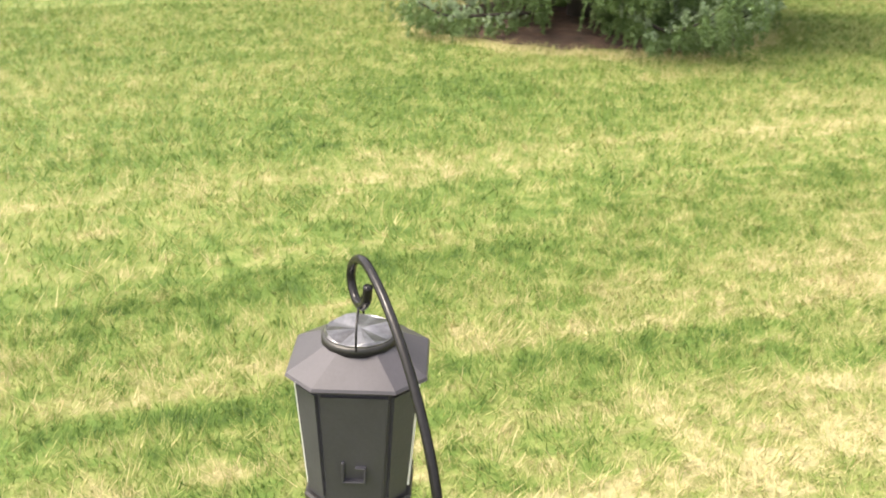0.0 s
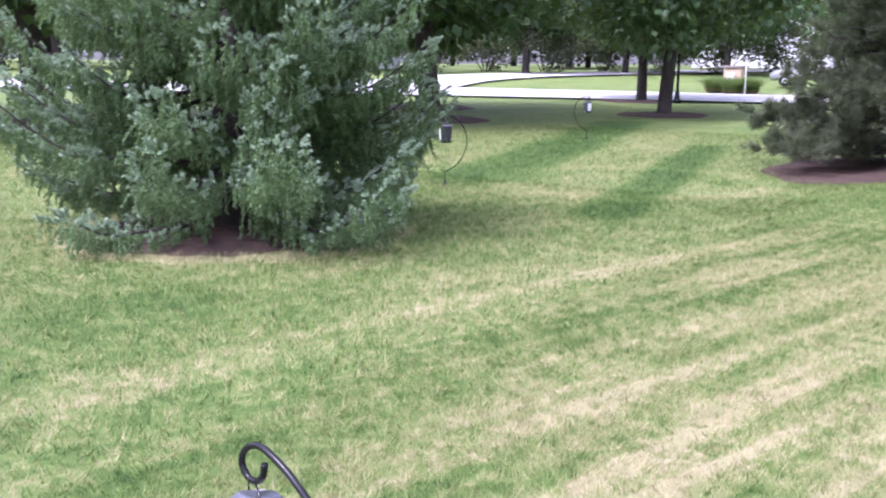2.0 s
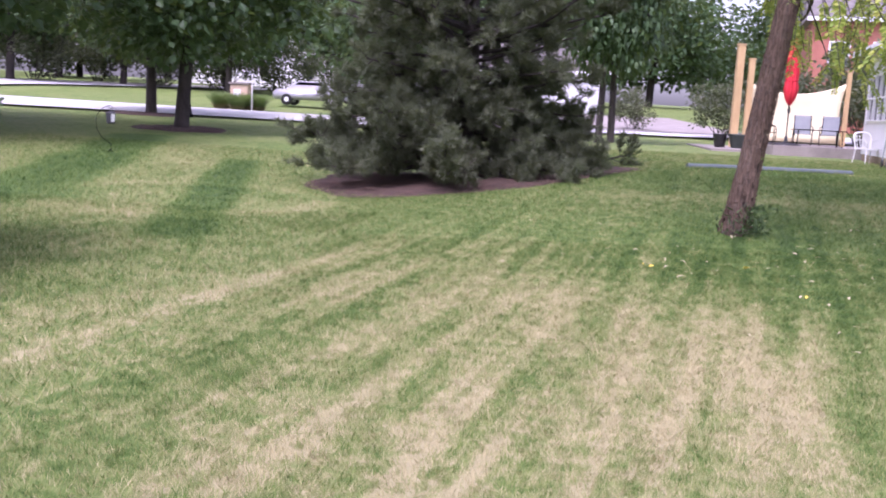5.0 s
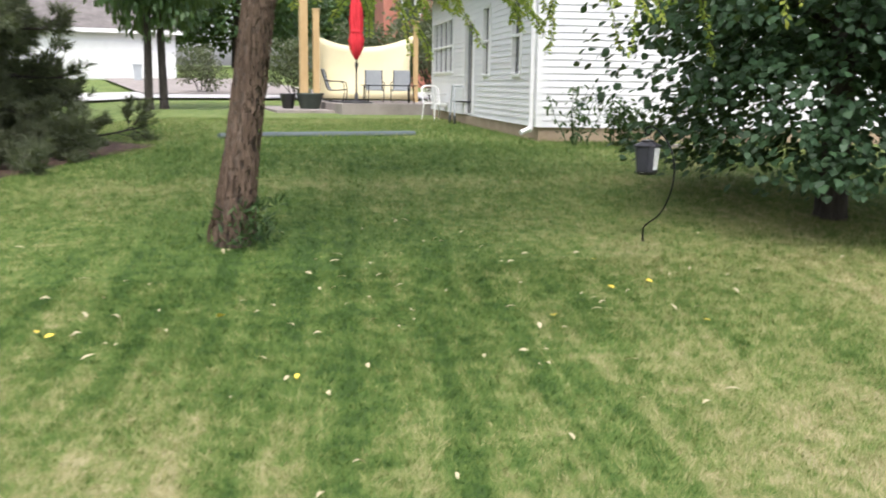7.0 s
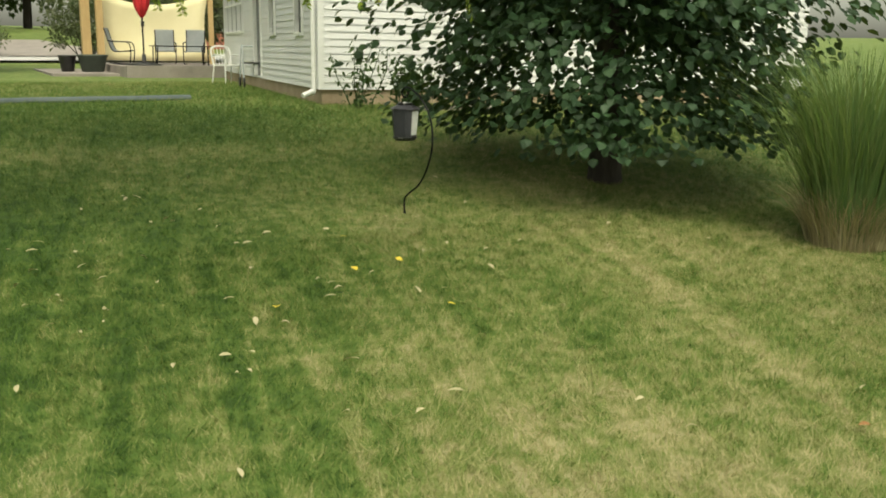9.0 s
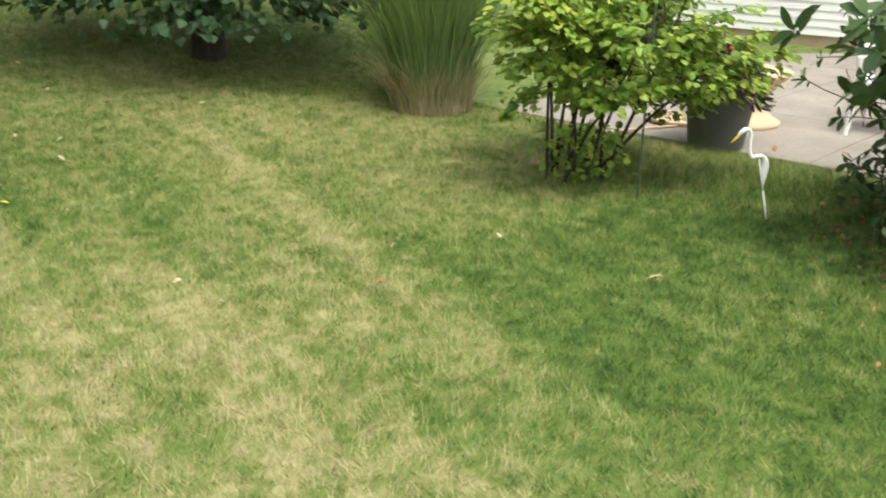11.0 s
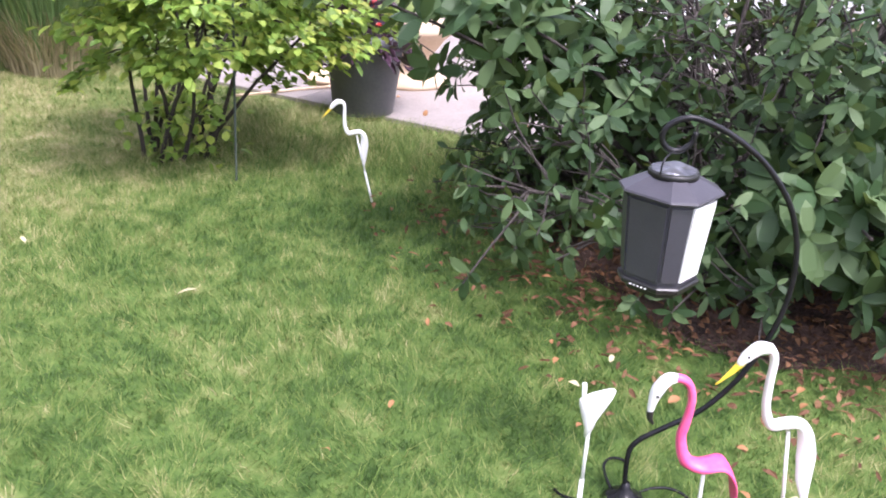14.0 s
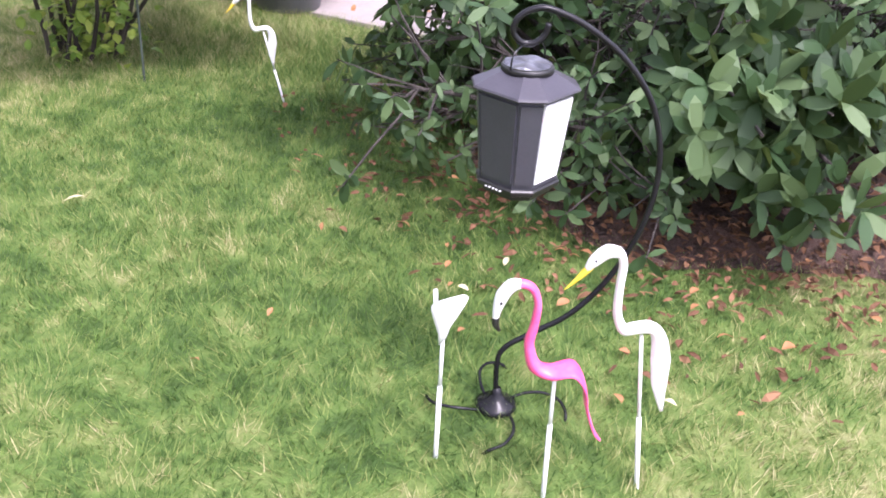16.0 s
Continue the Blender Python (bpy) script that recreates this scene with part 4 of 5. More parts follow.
# ---- bird stakes ----
def sheet_bird(bm, spine, widths, thick):
    """A cut and bent plastic sheet that follows a spine; widths across it."""
    P = smooth_line(spine, 5)
    W = np.interp(np.linspace(0, 1, len(P)), np.linspace(0, 1, len(widths)), widths)
    T = np.interp(np.linspace(0, 1, len(P)), np.linspace(0, 1, len(thick)), thick)
    rings = []
    for i, p in enumerate(P):
        d = (P[min(i + 1, len(P) - 1)] - P[max(i - 1, 0)]).normalized()
        n = Vector((0, 1, 0)).cross(d).normalized()
        rings.append([bm.verts.new(p + Vector((0, math.cos(a) * W[i] * .85, 0)) + n * math.sin(a) * T[i] * .85) for a in np.linspace(0, 2 * math.pi, 10, endpoint=False)])
    for a, b in zip(rings, rings[1:]):
        for k in range(10):
            bm.faces.new((a[k], a[(k + 1) % 10], b[(k + 1) % 10], b[k]))
    bm.faces.new(rings[0][::-1])
    bm.faces.new(rings[-1])
    return bm


def stake(t, height, lean=0.0, joint=.2):
    """A two-piece stick from the turf to the bird; lean: how far its foot stands off."""
    at = lambda z: (lean * (1 - z / height), 0, z)
    part("stick", tube([at(-.08), at(joint)], .0062, 8), M["white_plastic"], t, smooth=True)
    part("stick", tube([at(joint - .02), at(height)], .0048, 8), M["white_plastic"], t, smooth=True)


def flamingo(at, turn):
    t = thing("flamingo_stake", "pink flamingo garden stake with white face and black beak tip", "garden stake", at, rz=turn)
    stake(t, .34, .011)
    part("body", sheet_bird(bmesh.new(), [(-.118, 0, .532), (-.095, 0, .538), (-.07, 0, .525), (-.058, 0, .49), (-.062, 0, .44), (-.068, 0, .40), (-.05, 0, .35), (-.01, 0, .335), (.04, 0, .345), (.07, 0, .31), (.085, 0, .25), (.11, 0, .19), (.13, 0, .165)], [.010, .014, .015, .015, .016, .017, .022, .034, .045, .05, .034, .02, .007], [.010, .011, .0105, .0105, .012, .014, .018, .014, .008, .006, .005, .004, .003]), M["pink"], t, smooth=True)
    head = part("head", sheet_bird(bmesh.new(), [(-.10, 0, .538), (-.122, 0, .532), (-.140, 0, .508), (-.148, 0, .478), (-.150, 0, .458)], [.012, .017, .019, .014, .009], [.012, .017, .018, .012, .009]), M["white_plastic"], t, "white face", True)
    part("beak", sheet_bird(bmesh.new(), [(-.150, 0, .460), (-.148, 0, .443), (-.138, 0, .428)], [.0105, .009, .003], [.0105, .009, .003]), M["black"], head, "black beak tip", True)
    for sgn in (-1, 1):
        bm = bmesh.new()
        bmesh.ops.create_uvsphere(bm, u_segments=8, v_segments=6, radius=.0035, matrix=Matrix.Translation((-.142, sgn * .0155, .50)))
        part("eye", bm, M["black"], head)
    return t


def egret(at, turn, lean=.06, tail=((.042, 0, .405), (.056, 0, .35), (.064, 0, .29), (.082, 0, .22))):
    t = thing("egret_stake", "white egret garden stake with yellow beak", "garden stake", at, rz=turn)
    stake(t, .41, lean)
    part("body", sheet_bird(bmesh.new(), [(-.115, 0, .595), (-.085, 0, .60), (-.07, 0, .575), (-.07, 0, .52), (-.065, 0, .46), (-.045, 0, .424), (-.015, 0, .428), (.02, 0, .430), *tail], [.012, .014, .014, .015, .016, .018, .020, .024, .022, .014, .009, .004], [.012, .012, .0115, .0115, .0125, .015, .015, .014, .022, .029, .023, .005]), M["white_plastic"], t, smooth=True)
    head = part("head", sheet_bird(bmesh.new(), [(-.08, 0, .60), (-.11, 0, .60), (-.135, 0, .58), (-.15, 0, .56)], [.013, .019, .018, .010], [.013, .018, .016, .009]), M["white_plastic"], t, smooth=True)
    part("beak", sheet_bird(bmesh.new(), [(-.142, 0, .567), (-.165, 0, .54), (-.195, 0, .51)], [.011, .008, .0015], [.011, .007, .0015]), M["yellow"], head, "yellow beak", True)
    for sgn in (-1, 1):
        bm = bmesh.new()
        bmesh.ops.create_uvsphere(bm, u_segments=8, v_segments=6, radius=.003, matrix=Matrix.Translation((-.135, sgn * .014, .585)))
        part("eye", bm, M["black"], head)
    return t


def fin(at, turn):
    t = thing("bird_stake", "white bird garden stake seen from behind", "garden stake", at, rz=turn)
    stake(t, .34, .0)
    part("neck", tube([(-.018, 0, .36), (-.024, 0, .44)], .0055, 8), M["white_plastic"], t, smooth=True)
    bm = bmesh.new()
    rows = [(.32, .010, .010), (.345, .015, .014), (.375, .030, .018), (.40, .041, .019), (.413, .043, .014), (.419, .036, .008)]
    rings = []
    for z, w, dp in rows:
        rings.append([bm.verts.new((math.cos(a) * w + (z - .32) * .12, math.sin(a) * dp, z + .012 * math.cos(a))) for a in np.linspace(0, 2 * math.pi, 16, endpoint=False)])
    for a, b in zip(rings, rings[1:]):
        for k in range(16):
            bm.faces.new((a[k], a[(k + 1) % 16], b[(k + 1) % 16], b[k]))
    bm.faces.new(rings[0][::-1])
    bm.faces.new(rings[-1])
    part("body", bm, M["white_plastic"], t, smooth=True)
    return t


R = (math.cos(radians(-61)), math.sin(radians(-61)))
for build, x, y, off, s in ((fin, 1.61, .82, .0, 1.12), (flamingo, 1.63, .53, -.014, 1.10), (egret, 1.79, .33, -.078, 1.09)):
    bird = build((x + R[0] * off, y + R[1] * off, 0), -61)
    bird.scale = (.87 * s, .9 * s, s)
egret((3.36, 2.74, 0), -50, .10, ((.042, 0, .40), (.045, 0, .35), (.042, 0, .29), (.046, 0, .23))).scale = (.86, .86, .86)


# ---- shrubs and pots by the patio ----
def lime_shrub(at, rng):
    """Bare branching stems below, a layered crown of small flat-lying leaves above."""
    t = thing("lime_shrub", "leafy lime-green shrub with bare lower stems by the patio", "shrub", (*at, 0))
    wood, P, D = bmesh.new(), [], []
    for k in range(15):
        a = k * 2.39996 + rng.normal(0, .2)
        r0, spread = rng.uniform(.04, .18), rng.uniform(.10, .46)
        pts = limb_line((math.cos(a) * r0, math.sin(a) * r0, -.04), (math.cos(a) * spread + .13, math.sin(a) * spread - .15, 1), rng.uniform(1.15, 1.7), rng, .1, .1, 9)
        tube(pts, [.014, .005], 6, wood)
        for j in range(13):
            i = int(rng.integers(4, 8))
            q = pts[i].lerp(pts[i + 1], rng.random())
            b = a + rng.normal(0, .9)
            tw = limb_line(q, (math.cos(b), math.sin(b), rng.normal(.28, .25)), rng.uniform(.22, .46), rng, .1, .12, 5)
            tube(tw, [.005, .002], 4, wood)
            # leaves in flat sprays along the twig
            for s in rng.uniform(.15, 1.05, 46):
                m = min(int(s * 4), 3)
                side = Vector((-math.sin(b), math.cos(b), 0)) * rng.normal(0, .075)
                P.append(tw[m].lerp(tw[m + 1], s * 4 - m) + side + Vector((0, 0, rng.normal(0, .022))))
                D.append((math.cos(b) + rng.normal(0, .6), math.sin(b) + rng.normal(0, .6), -.35))
    for k in range(260):
        P.append(Vector((rng.normal(-.02, .13), rng.normal(-.08, .13), rng.uniform(.04, .34)))), D.append(rng.normal(size=3))
    P, D = np.array(P), np.array(D)
    part("stem_work", wood, M["dark_bark"], t)["kind"] = "stuff"
    V, F = leaf_arrays(P, D, rng.normal(0, .28, P.shape) + np.array((0, 0, 1)), rng.uniform(.045, .085, len(P)), rng.uniform(.035, .06, len(P)), .12)
    part("leaves", np_mesh("leaves", V, F, M["lime_bush"]), None, t)["kind"] = "stuff"
    return t


def magnolia(at, rng):
    t = thing("broadleaf_shrub", "large shrub with leathery green leaves in rosettes", "shrub", (*at, 0))
    wood, P, D, N, L = bmesh.new(), [], [], [], []
    for k in range(60):
        a = k * 2.39996 + rng.normal(0, .15)
        up = rng.uniform(.05, 2.8)
        pts = limb_line((math.cos(a) * .12, math.sin(a) * .12, -.05), (math.cos(a), math.sin(a), up), rng.uniform(1.2, 1.75) if up > .5 else rng.uniform(.9, 1.2), rng, .12, .12, 9)
        for p in pts:
            p.z = max(p.z, .02 if p == pts[0] else .2)
        tube(pts, [.026, .006], 6, wood)
        for j in range(42):
            i = int(rng.integers(2, 8))
            q = pts[i].lerp(pts[i + 1], rng.random())
            tw = limb_line(q, (math.cos(a) + rng.normal(0, .7), math.sin(a) + rng.normal(0, .7), rng.normal(.35, .5)), rng.uniform(.15, .5), rng, .0, .15, 4)
            for p in tw:
                p.z = max(p.z, .2)
            tube(tw, [.005, .003], 4, wood)
            e, ax = tw[-1], (tw[-1] - tw[-2] + Vector((0, 0, .001))).normalized()
            s1 = ax.orthogonal().normalized()
            s2 = ax.cross(s1)
            n = int(rng.integers(4, 9))
            for m in range(n):
                b = m * 2 * math.pi / n + rng.normal(0, .15)
                o = s1 * math.cos(b) + s2 * math.sin(b)
                P.append(e - ax * rng.uniform(0, .05)), D.append(o + ax * rng.uniform(-.1, .8) + Vector(rng.normal(0, .3, 3)) - Vector((0, 0, .3))), N.append(ax + Vector((0, 0, .4)) - o * .3 + Vector(rng.normal(0, .4, 3))), L.append(rng.uniform(.05, .10))
    # low limbs that reach out over the leaf litter
    for tx, ty, tz in ((-1.40, -.62, .58), (-1.30, -.88, .46), (-1.25, -.50, .62), (-1.20, -.78, .62), (-1.0, -1.15, .58), (-1.1, -1.0, .75), (-1.1, -.6, .95), (-1.35, 1.0, 1.12), (-1.15, 1.1, 1.2), (-1.5, 1.15, 1.1), (-1.0, .95, 1.3), (-1.2, .75, 1.05), (-.9, 1.2, 1.0)):
        base = Vector((tx * .15, ty * .15, .05))
        pts = [base.lerp(Vector((tx, ty, tz)), u) + Vector((0, 0, .16 * math.sin(u * 3.0))) for u in np.linspace(0, 1, 8)]
        tube(pts, [.018, .005], 6, wood)
        for j in range(22):
            i = int(rng.integers(3, 7))
            q = pts[i].lerp(pts[i + 1], rng.random())
            e = q + Vector(rng.normal(0, .12, 3))
            ax = ((e - q).normalized() * 1.1 + Vector((tx * .6, ty * .6, .9))).normalized()
            s1 = ax.orthogonal().normalized()
            s2 = ax.cross(s1)
            for m in range(6):
                b = m * 2 * math.pi / 6 + rng.normal(0, .4)
                o = s1 * math.cos(b) + s2 * math.sin(b)
                P.append(e - ax * rng.uniform(0, .06)), D.append(o + ax * rng.uniform(-.1, .9) + Vector(rng.normal(0, .25, 3))), N.append(ax - o * .3 + Vector(rng.normal(0, .25, 3))), L.append(rng.uniform(.10, .17))
    P, D, N, L = np.array(P), np.array(D), np.array(N), np.array(L)
    P[:, 2] = np.maximum(P[:, 2], .17 + .07 * np.sin(P[:, 1] * 9))
    part("stem_work", wood, M["dark_bark"], t)["kind"] = "stuff"
    V, F = leaf_arrays(P, D, N, L, L * rng.uniform(.34, .46, len(L)), .14, 10)
    part("leaves", np_mesh("leaves", V, F, M["magnolia"]), None, t)["kind"] = "stuff"
    return t


def reed_clump(at, rng):
    t = thing("ornamental_grass", "tall clump of ornamental grass with straw-coloured lower stems", "grass clump", (*at, 0))
    for name, mat, n, z0, z1 in (("leaves", M["reed"], 2600, .3, 2.1), ("dry_stems", M["dry_reed"], 1100, 0, .72)):
        a, r = rng.uniform(0, 2 * np.pi, n), .27 * np.sqrt(rng.uniform(0, 1, n) if z0 else rng.uniform(.7, 1.35, n))
        base = np.column_stack([np.cos(a) * r, np.sin(a) * r, np.zeros(n) - .02])
        out = np.column_stack([np.cos(a), np.sin(a), np.zeros(n)]) + rng.normal(0, .35, (n, 3)) * np.array((1, 1, 0))
        lean, hgt = rng.uniform(.06, .38, n)[:, None] * (r / .27)[:, None] + .05, rng.uniform(z1 * .55, z1, n)[:, None]
        w = rng.uniform(.004, .008, n)[:, None]
        side = unit(np.cross(out, np.array((0, 0, 1.0))) + rng.normal(0, .4, (n, 3)))
        rows = []
        for s in (0, .35, .7, 1.0):
            c = base + np.array((0, 0, 1.0)) * hgt * (s - .22 * s ** 3) + out * lean * hgt * (s * .45 + s ** 2.6 * .8)
            k = 1 - .85 * s
            rows += [c - side * w * k, c + side * w * k]
        V = np.stack(rows, 1).reshape(-1, 3)
        i = np.arange(n)[:, None] * 8
        F = np.concatenate([np.concatenate([i + 2 * q, i + 2 * q + 1, i + 2 * q + 3, i + 2 * q + 2], 1) for q in range(3)])
        part(name, np_mesh(name, V, F, mat), None, t)["kind"] = "stuff"
    return t


lime_shrub(BUSH, rng)
magnolia(MAGNOLIA, rng)
reeds = reed_clump(REED, rng)


def pot(name, label, at, profile, mat, seg=32):
    t = thing(name, label, "plant pot", at)
    part("shell", lathe(profile, seg, True), mat, t, smooth=True)
    return t


def purple_plant(at, rng, n=420, r=.26):
    t = thing("purple_plant", "dark purple trailing foliage plant with red blooms", "plant", at)
    a, s = rng.uniform(0, 2 * np.pi, n), np.sqrt(rng.uniform(0, 1, n))
    P = np.column_stack([np.cos(a) * s * r, np.sin(a) * s * r, .16 * (1 - s * s) + rng.normal(0, .05, n) - .08 * (s > .8)])
    V, F = leaf_arrays(P, np.column_stack([np.cos(a), np.sin(a), rng.normal(-.1, .6, n)]), rng.normal(size=P.shape), rng.uniform(.06, .13, n), .035, .1)
    part("leaves", np_mesh("leaves", V, F, M["purple"]), None, t)["kind"] = "stuff"
    for x, y, z in ((.1, -.12, .16), (-.05, -.15, .10), (.16, .05, .2)):
        bm = bmesh.new()
        bmesh.ops.create_icosphere(bm, subdivisions=2, radius=.032)
        for v in bm.verts:
            v.co *= rng.uniform(.7, 1.15)
        bmesh.ops.translate(bm, verts=bm.verts, vec=(x, y, z))
        part("bloom", bm, M["petal"], t, "bright red bloom")
    return t


pot("flower_pot", "tall tapered grey resin pot on the patio", (4.80, 3.70, .03), [(.19, 0), (.20, .01), (.255, .45), (.28, .47), (.28, .53), (.26, .53), (.24, .46), (.05, .46)], M["grey_pot"])
purple_plant((4.80, 3.70, .51), rng, 560, .29)
pot("urn_planter", "large cream stoneware urn with flared foot on the patio", (5.75, 3.95, .03), [(.30, 0), (.31, .03), (.24, .07), (.17, .14), (.18, .22), (.27, .34), (.34, .40), (.36, .44), (.33, .45), (.28, .41), (.05, .40)], M["cream_pot"])
pot("saucer", "round cream saucer lying on the patio", (5.4, 4.35, .03), [(.22, 0), (.25, .035), (.24, .045), (.2, .02), (.03, .015)], M["cream_pot"])


# ---- patio corner by the near house ----
def slender_pole(at):
    t = thing("feeder_pole", "thin dark green feeder pole in the grass", "pole", at)
    part("rod", tube(smooth_line([(0, 0, -.1), (.01, 0, .6), (.03, 0, 1.3), (.06, 0, 1.85), (.16, 0, 2.05), (.34, 0, 2.02), (.42, 0, 1.86)], 5), .006, 8), M["green_pot"], t, smooth=True)
    return t


def hummingbird_feeder(at):
    t = thing("hummingbird_feeder", "hanging feeder with clear jar and red dish", "bird feeder", at)
    part("dish", lathe([(.03, -.2), (.075, -.195), (.085, -.18), (.07, -.165), (.03, -.16)], 20), M["red_cloth"], t, "red dish", True)
    part("jar", lathe([(.03, -.16), (.045, -.14), (.05, -.08), (.04, -.02), (.015, 0)], 20), M["lens"], t, "clear glass jar", True)
    part("wire", tube([(0, 0, -.002), (0, 0, .09)], .002, 5), M["black_metal"], t)
    return t


slender_pole((3.25, 3.42, 0))
hummingbird_feeder((3.25 + .42, 3.42, 1.77))


def resin_chair(at, turn, label="white moulded resin garden chair", group="white resin chairs"):
    t = thing("resin_chair", label, "chair", at, group, rz=turn)
    seat = bmesh.new()
    box(seat, (-.24, -.23, .40), (.24, .23, .43), .012)
    part("seat", seat, M["white_plastic"], t)
    for sx in (-1, 1):
        for sy, lean in ((-1, .03), (1, -.05)):
            part("leg", tube([(sx * .24, sy * .22, .42), (sx * .27, sy * (.25) - lean * .5, 0)], [.026, .022], 6, None, .7), M["white_plastic"], t)
        part("armrest", tube(smooth_line([(sx * .26, -.22, .41), (sx * .28, -.24, .60), (sx * .28, -.1, .655), (sx * .26, .2, .65), (sx * .24, .26, .62)], 4), .022, 6, None, .6), M["white_plastic"], t)
    for k in range(5):
        x = -.18 + k * .09
        part("back_slat", tube(smooth_line([(x, .22, .43), (x * 1.04, .27, .62), (x * 1.05, .31, .80)], 3), .026, 6, None, .35), M["white_plastic"], t)
    part("back_rail", tube(smooth_line([(-.24, .24, .42), (-.26, .30, .72), (-.2, .325, .83), (0, .33, .86), (.2, .325, .83), (.26, .30, .72), (.24, .24, .42)], 4), .024, 6), M["white_plastic"], t)
    return t


def white_table(at, r=.42, h=.7):
    t = thing("round_table", "round white resin patio table", "table", at)
    part("tabletop", lathe([(r - .02, h - .035), (r, h - .03), (r, h - .005), (r - .01, h), (.02, h)], 32), M["white_plastic"], t)
    for k in range(4):
        a = k * math.pi / 2 + .6
        part("leg", tube([(math.cos(a) * r * .55, math.sin(a) * r * .55, h - .04), (math.cos(a) * r * .8, math.sin(a) * r * .8, 0)], .022, 8), M["white_plastic"], t)
    return t


resin_chair((6.25, 3.0, .03), 200)
resin_chair((6.3, 2.05, .03), 150)
white_table((7.9, 2.6, .03), .45, .45)
resin_chair((8.3, 3.3, .03), 100)
tb = thing("garden_stick", "pale wooden stick lying on the patio", "stick", (4.95, 4.35, .042), rz=-25)
part("rod", tube([(-.5, 0, 0), (.1, .01, .002), (.45, 0, 0)], .011, 6), M["cream_pot"], tb)

# ---- by the far house ----
HY = float(terrain(4.0, 23.4))
resin_chair((4.05, 23.5, HY), 20)


def folded_walker(at):
    t = thing("garden_cart", "folded grey tube-frame garden cart against the siding", "cart", at, rz=-8)
    for sx in (-1, 1):
        part("side_frame", tube(smooth_line([(sx * .28, -.25, .1), (sx * .27, -.1, .6), (sx * .26, .05, .86), (sx * .25, .22, .84), (sx * .27, .32, .4), (sx * .28, .36, .1)], 4), .018, 6), M["mesh_cloth"], t)
        for y in (-.25, .36):
            w = part("wheel", lathe([(.03, -.018), (.10, -.02), (.11, 0), (.10, .02), (.03, .018)], 18), M["black"], t)
            w.matrix_basis = pose(sx * .28, y, .11, 0, 90, 0)
    part("seat", new_box((-.25, -.1, .5), (.25, .25, .53), .01), M["black"], t)
    part("crossbar", tube([(-.26, .05, .86), (.26, .05, .86)], .016, 6), M["mesh_cloth"], t)
    return t


folded_walker((3.95, 21.0, float(terrain(3.95, 21.0))))

deck = thing("raised_patio", "low raised concrete patio with a retaining edge", "patio", (0, 0, 0), kind="structure")
part("edge_wall", new_box((2.3, 26.9, .4), (8.5, 27.15, 1.02), .01), M["concrete"], deck)
part("slab", new_box((2.3, 27.154, .4), (8.5, 33.5, 1.0), .01), M["concrete"], deck)
part("slab", new_box((.6, 28.0, .5), (2.296, 33.5, .79), .01), M["concrete"], deck)


def closed_umbrella(at):
    t = thing("patio_umbrella", "closed red patio umbrella on a dark pole", "umbrella", at)
    part("pole", tube([(0, 0, 0), (0, 0, 3.4)], .024, 10), M["black_metal"], t)
    n, V, F = 32, [], []
    prof = [(1.32, .03), (1.42, .10), (1.6, .17), (1.85, .20), (2.0, .18), (2.1, .165), (2.4, .18), (2.9, .16), (3.25, .1), (3.42, .03)]
    for z, r in prof:
        for k in range(n):
            a = 2 * math.pi * k / n
            rr = r * (1 + .22 * math.cos(8 * a + z * 1.2))
            V.append((math.cos(a) * rr, math.sin(a) * rr, z + .04 * math.cos(8 * a)))
    for j in range(len(prof) - 1):
        for k in range(n):
            F.append((j * n + k, j * n + (k + 1) % n, j * n + n + (k + 1) % n, j * n + n + k))
    part("canopy", np_mesh("canopy", V, F, M["red_cloth"], True), None, t, "furled red canvas canopy")
    part("tie", lathe([(.185, 2.06), (.195, 2.08), (.195, 2.12), (.185, 2.14)], 20), M["red_cloth"], t)
    part("base", lathe([(.5, 0), (.52, .03), (.3, .07), (.06, .1), (.05, .3)], 24), M["black"], t, smooth=True)
    part("crank", new_box((-.04, -.07, 1.05), (.04, .03, 1.2), .01), M["black"], t)
    return t


closed_umbrella((3.05, 28.5, 1.0))


def sling_chair(at, turn, s=1.0):
    t = thing("sling_chair", "patio chair with grey sling seat and black frame", "chair", at, "sling patio chairs", rz=turn)
    bm = bmesh.new()
    P = smooth_line([(0, -.28, .40), (0, .0, .37), (0, .2, .40), (0, .3, .62), (0, .42, 1.02)], 4)
    rows = [[bm.verts.new(p + Vector((x, 0, 0))) for x in (-.26, .26)] for p in P]
    for a, b2 in zip(rows, rows[1:]):
        bm.faces.new((a[0], a[1], b2[1], b2[0]))
    bmesh.ops.solidify(bm, geom=bm.faces[:], thickness=.012)
    part("sling", bm, M["mesh_cloth"], t, "grey woven sling")
    for sx in (-.27, .27):
        part("side_rail", tube([p + Vector((sx, 0, -.006)) for p in P], .016, 6), M["black_metal"], t)
        part("arm", tube(smooth_line([(sx * 1.06, -.26, .05), (sx * 1.08, -.3, .4), (sx * 1.1, -.22, .62), (sx * 1.1, .1, .64), (sx * 1.04, .33, .66)], 4), .016, 6), M["black_metal"], t)
        part("runner", tube(smooth_line([(sx, -.34, .03), (sx, 0, .015), (sx, .3, .05)], 4), .016, 6), M["black_metal"], t)
    return t


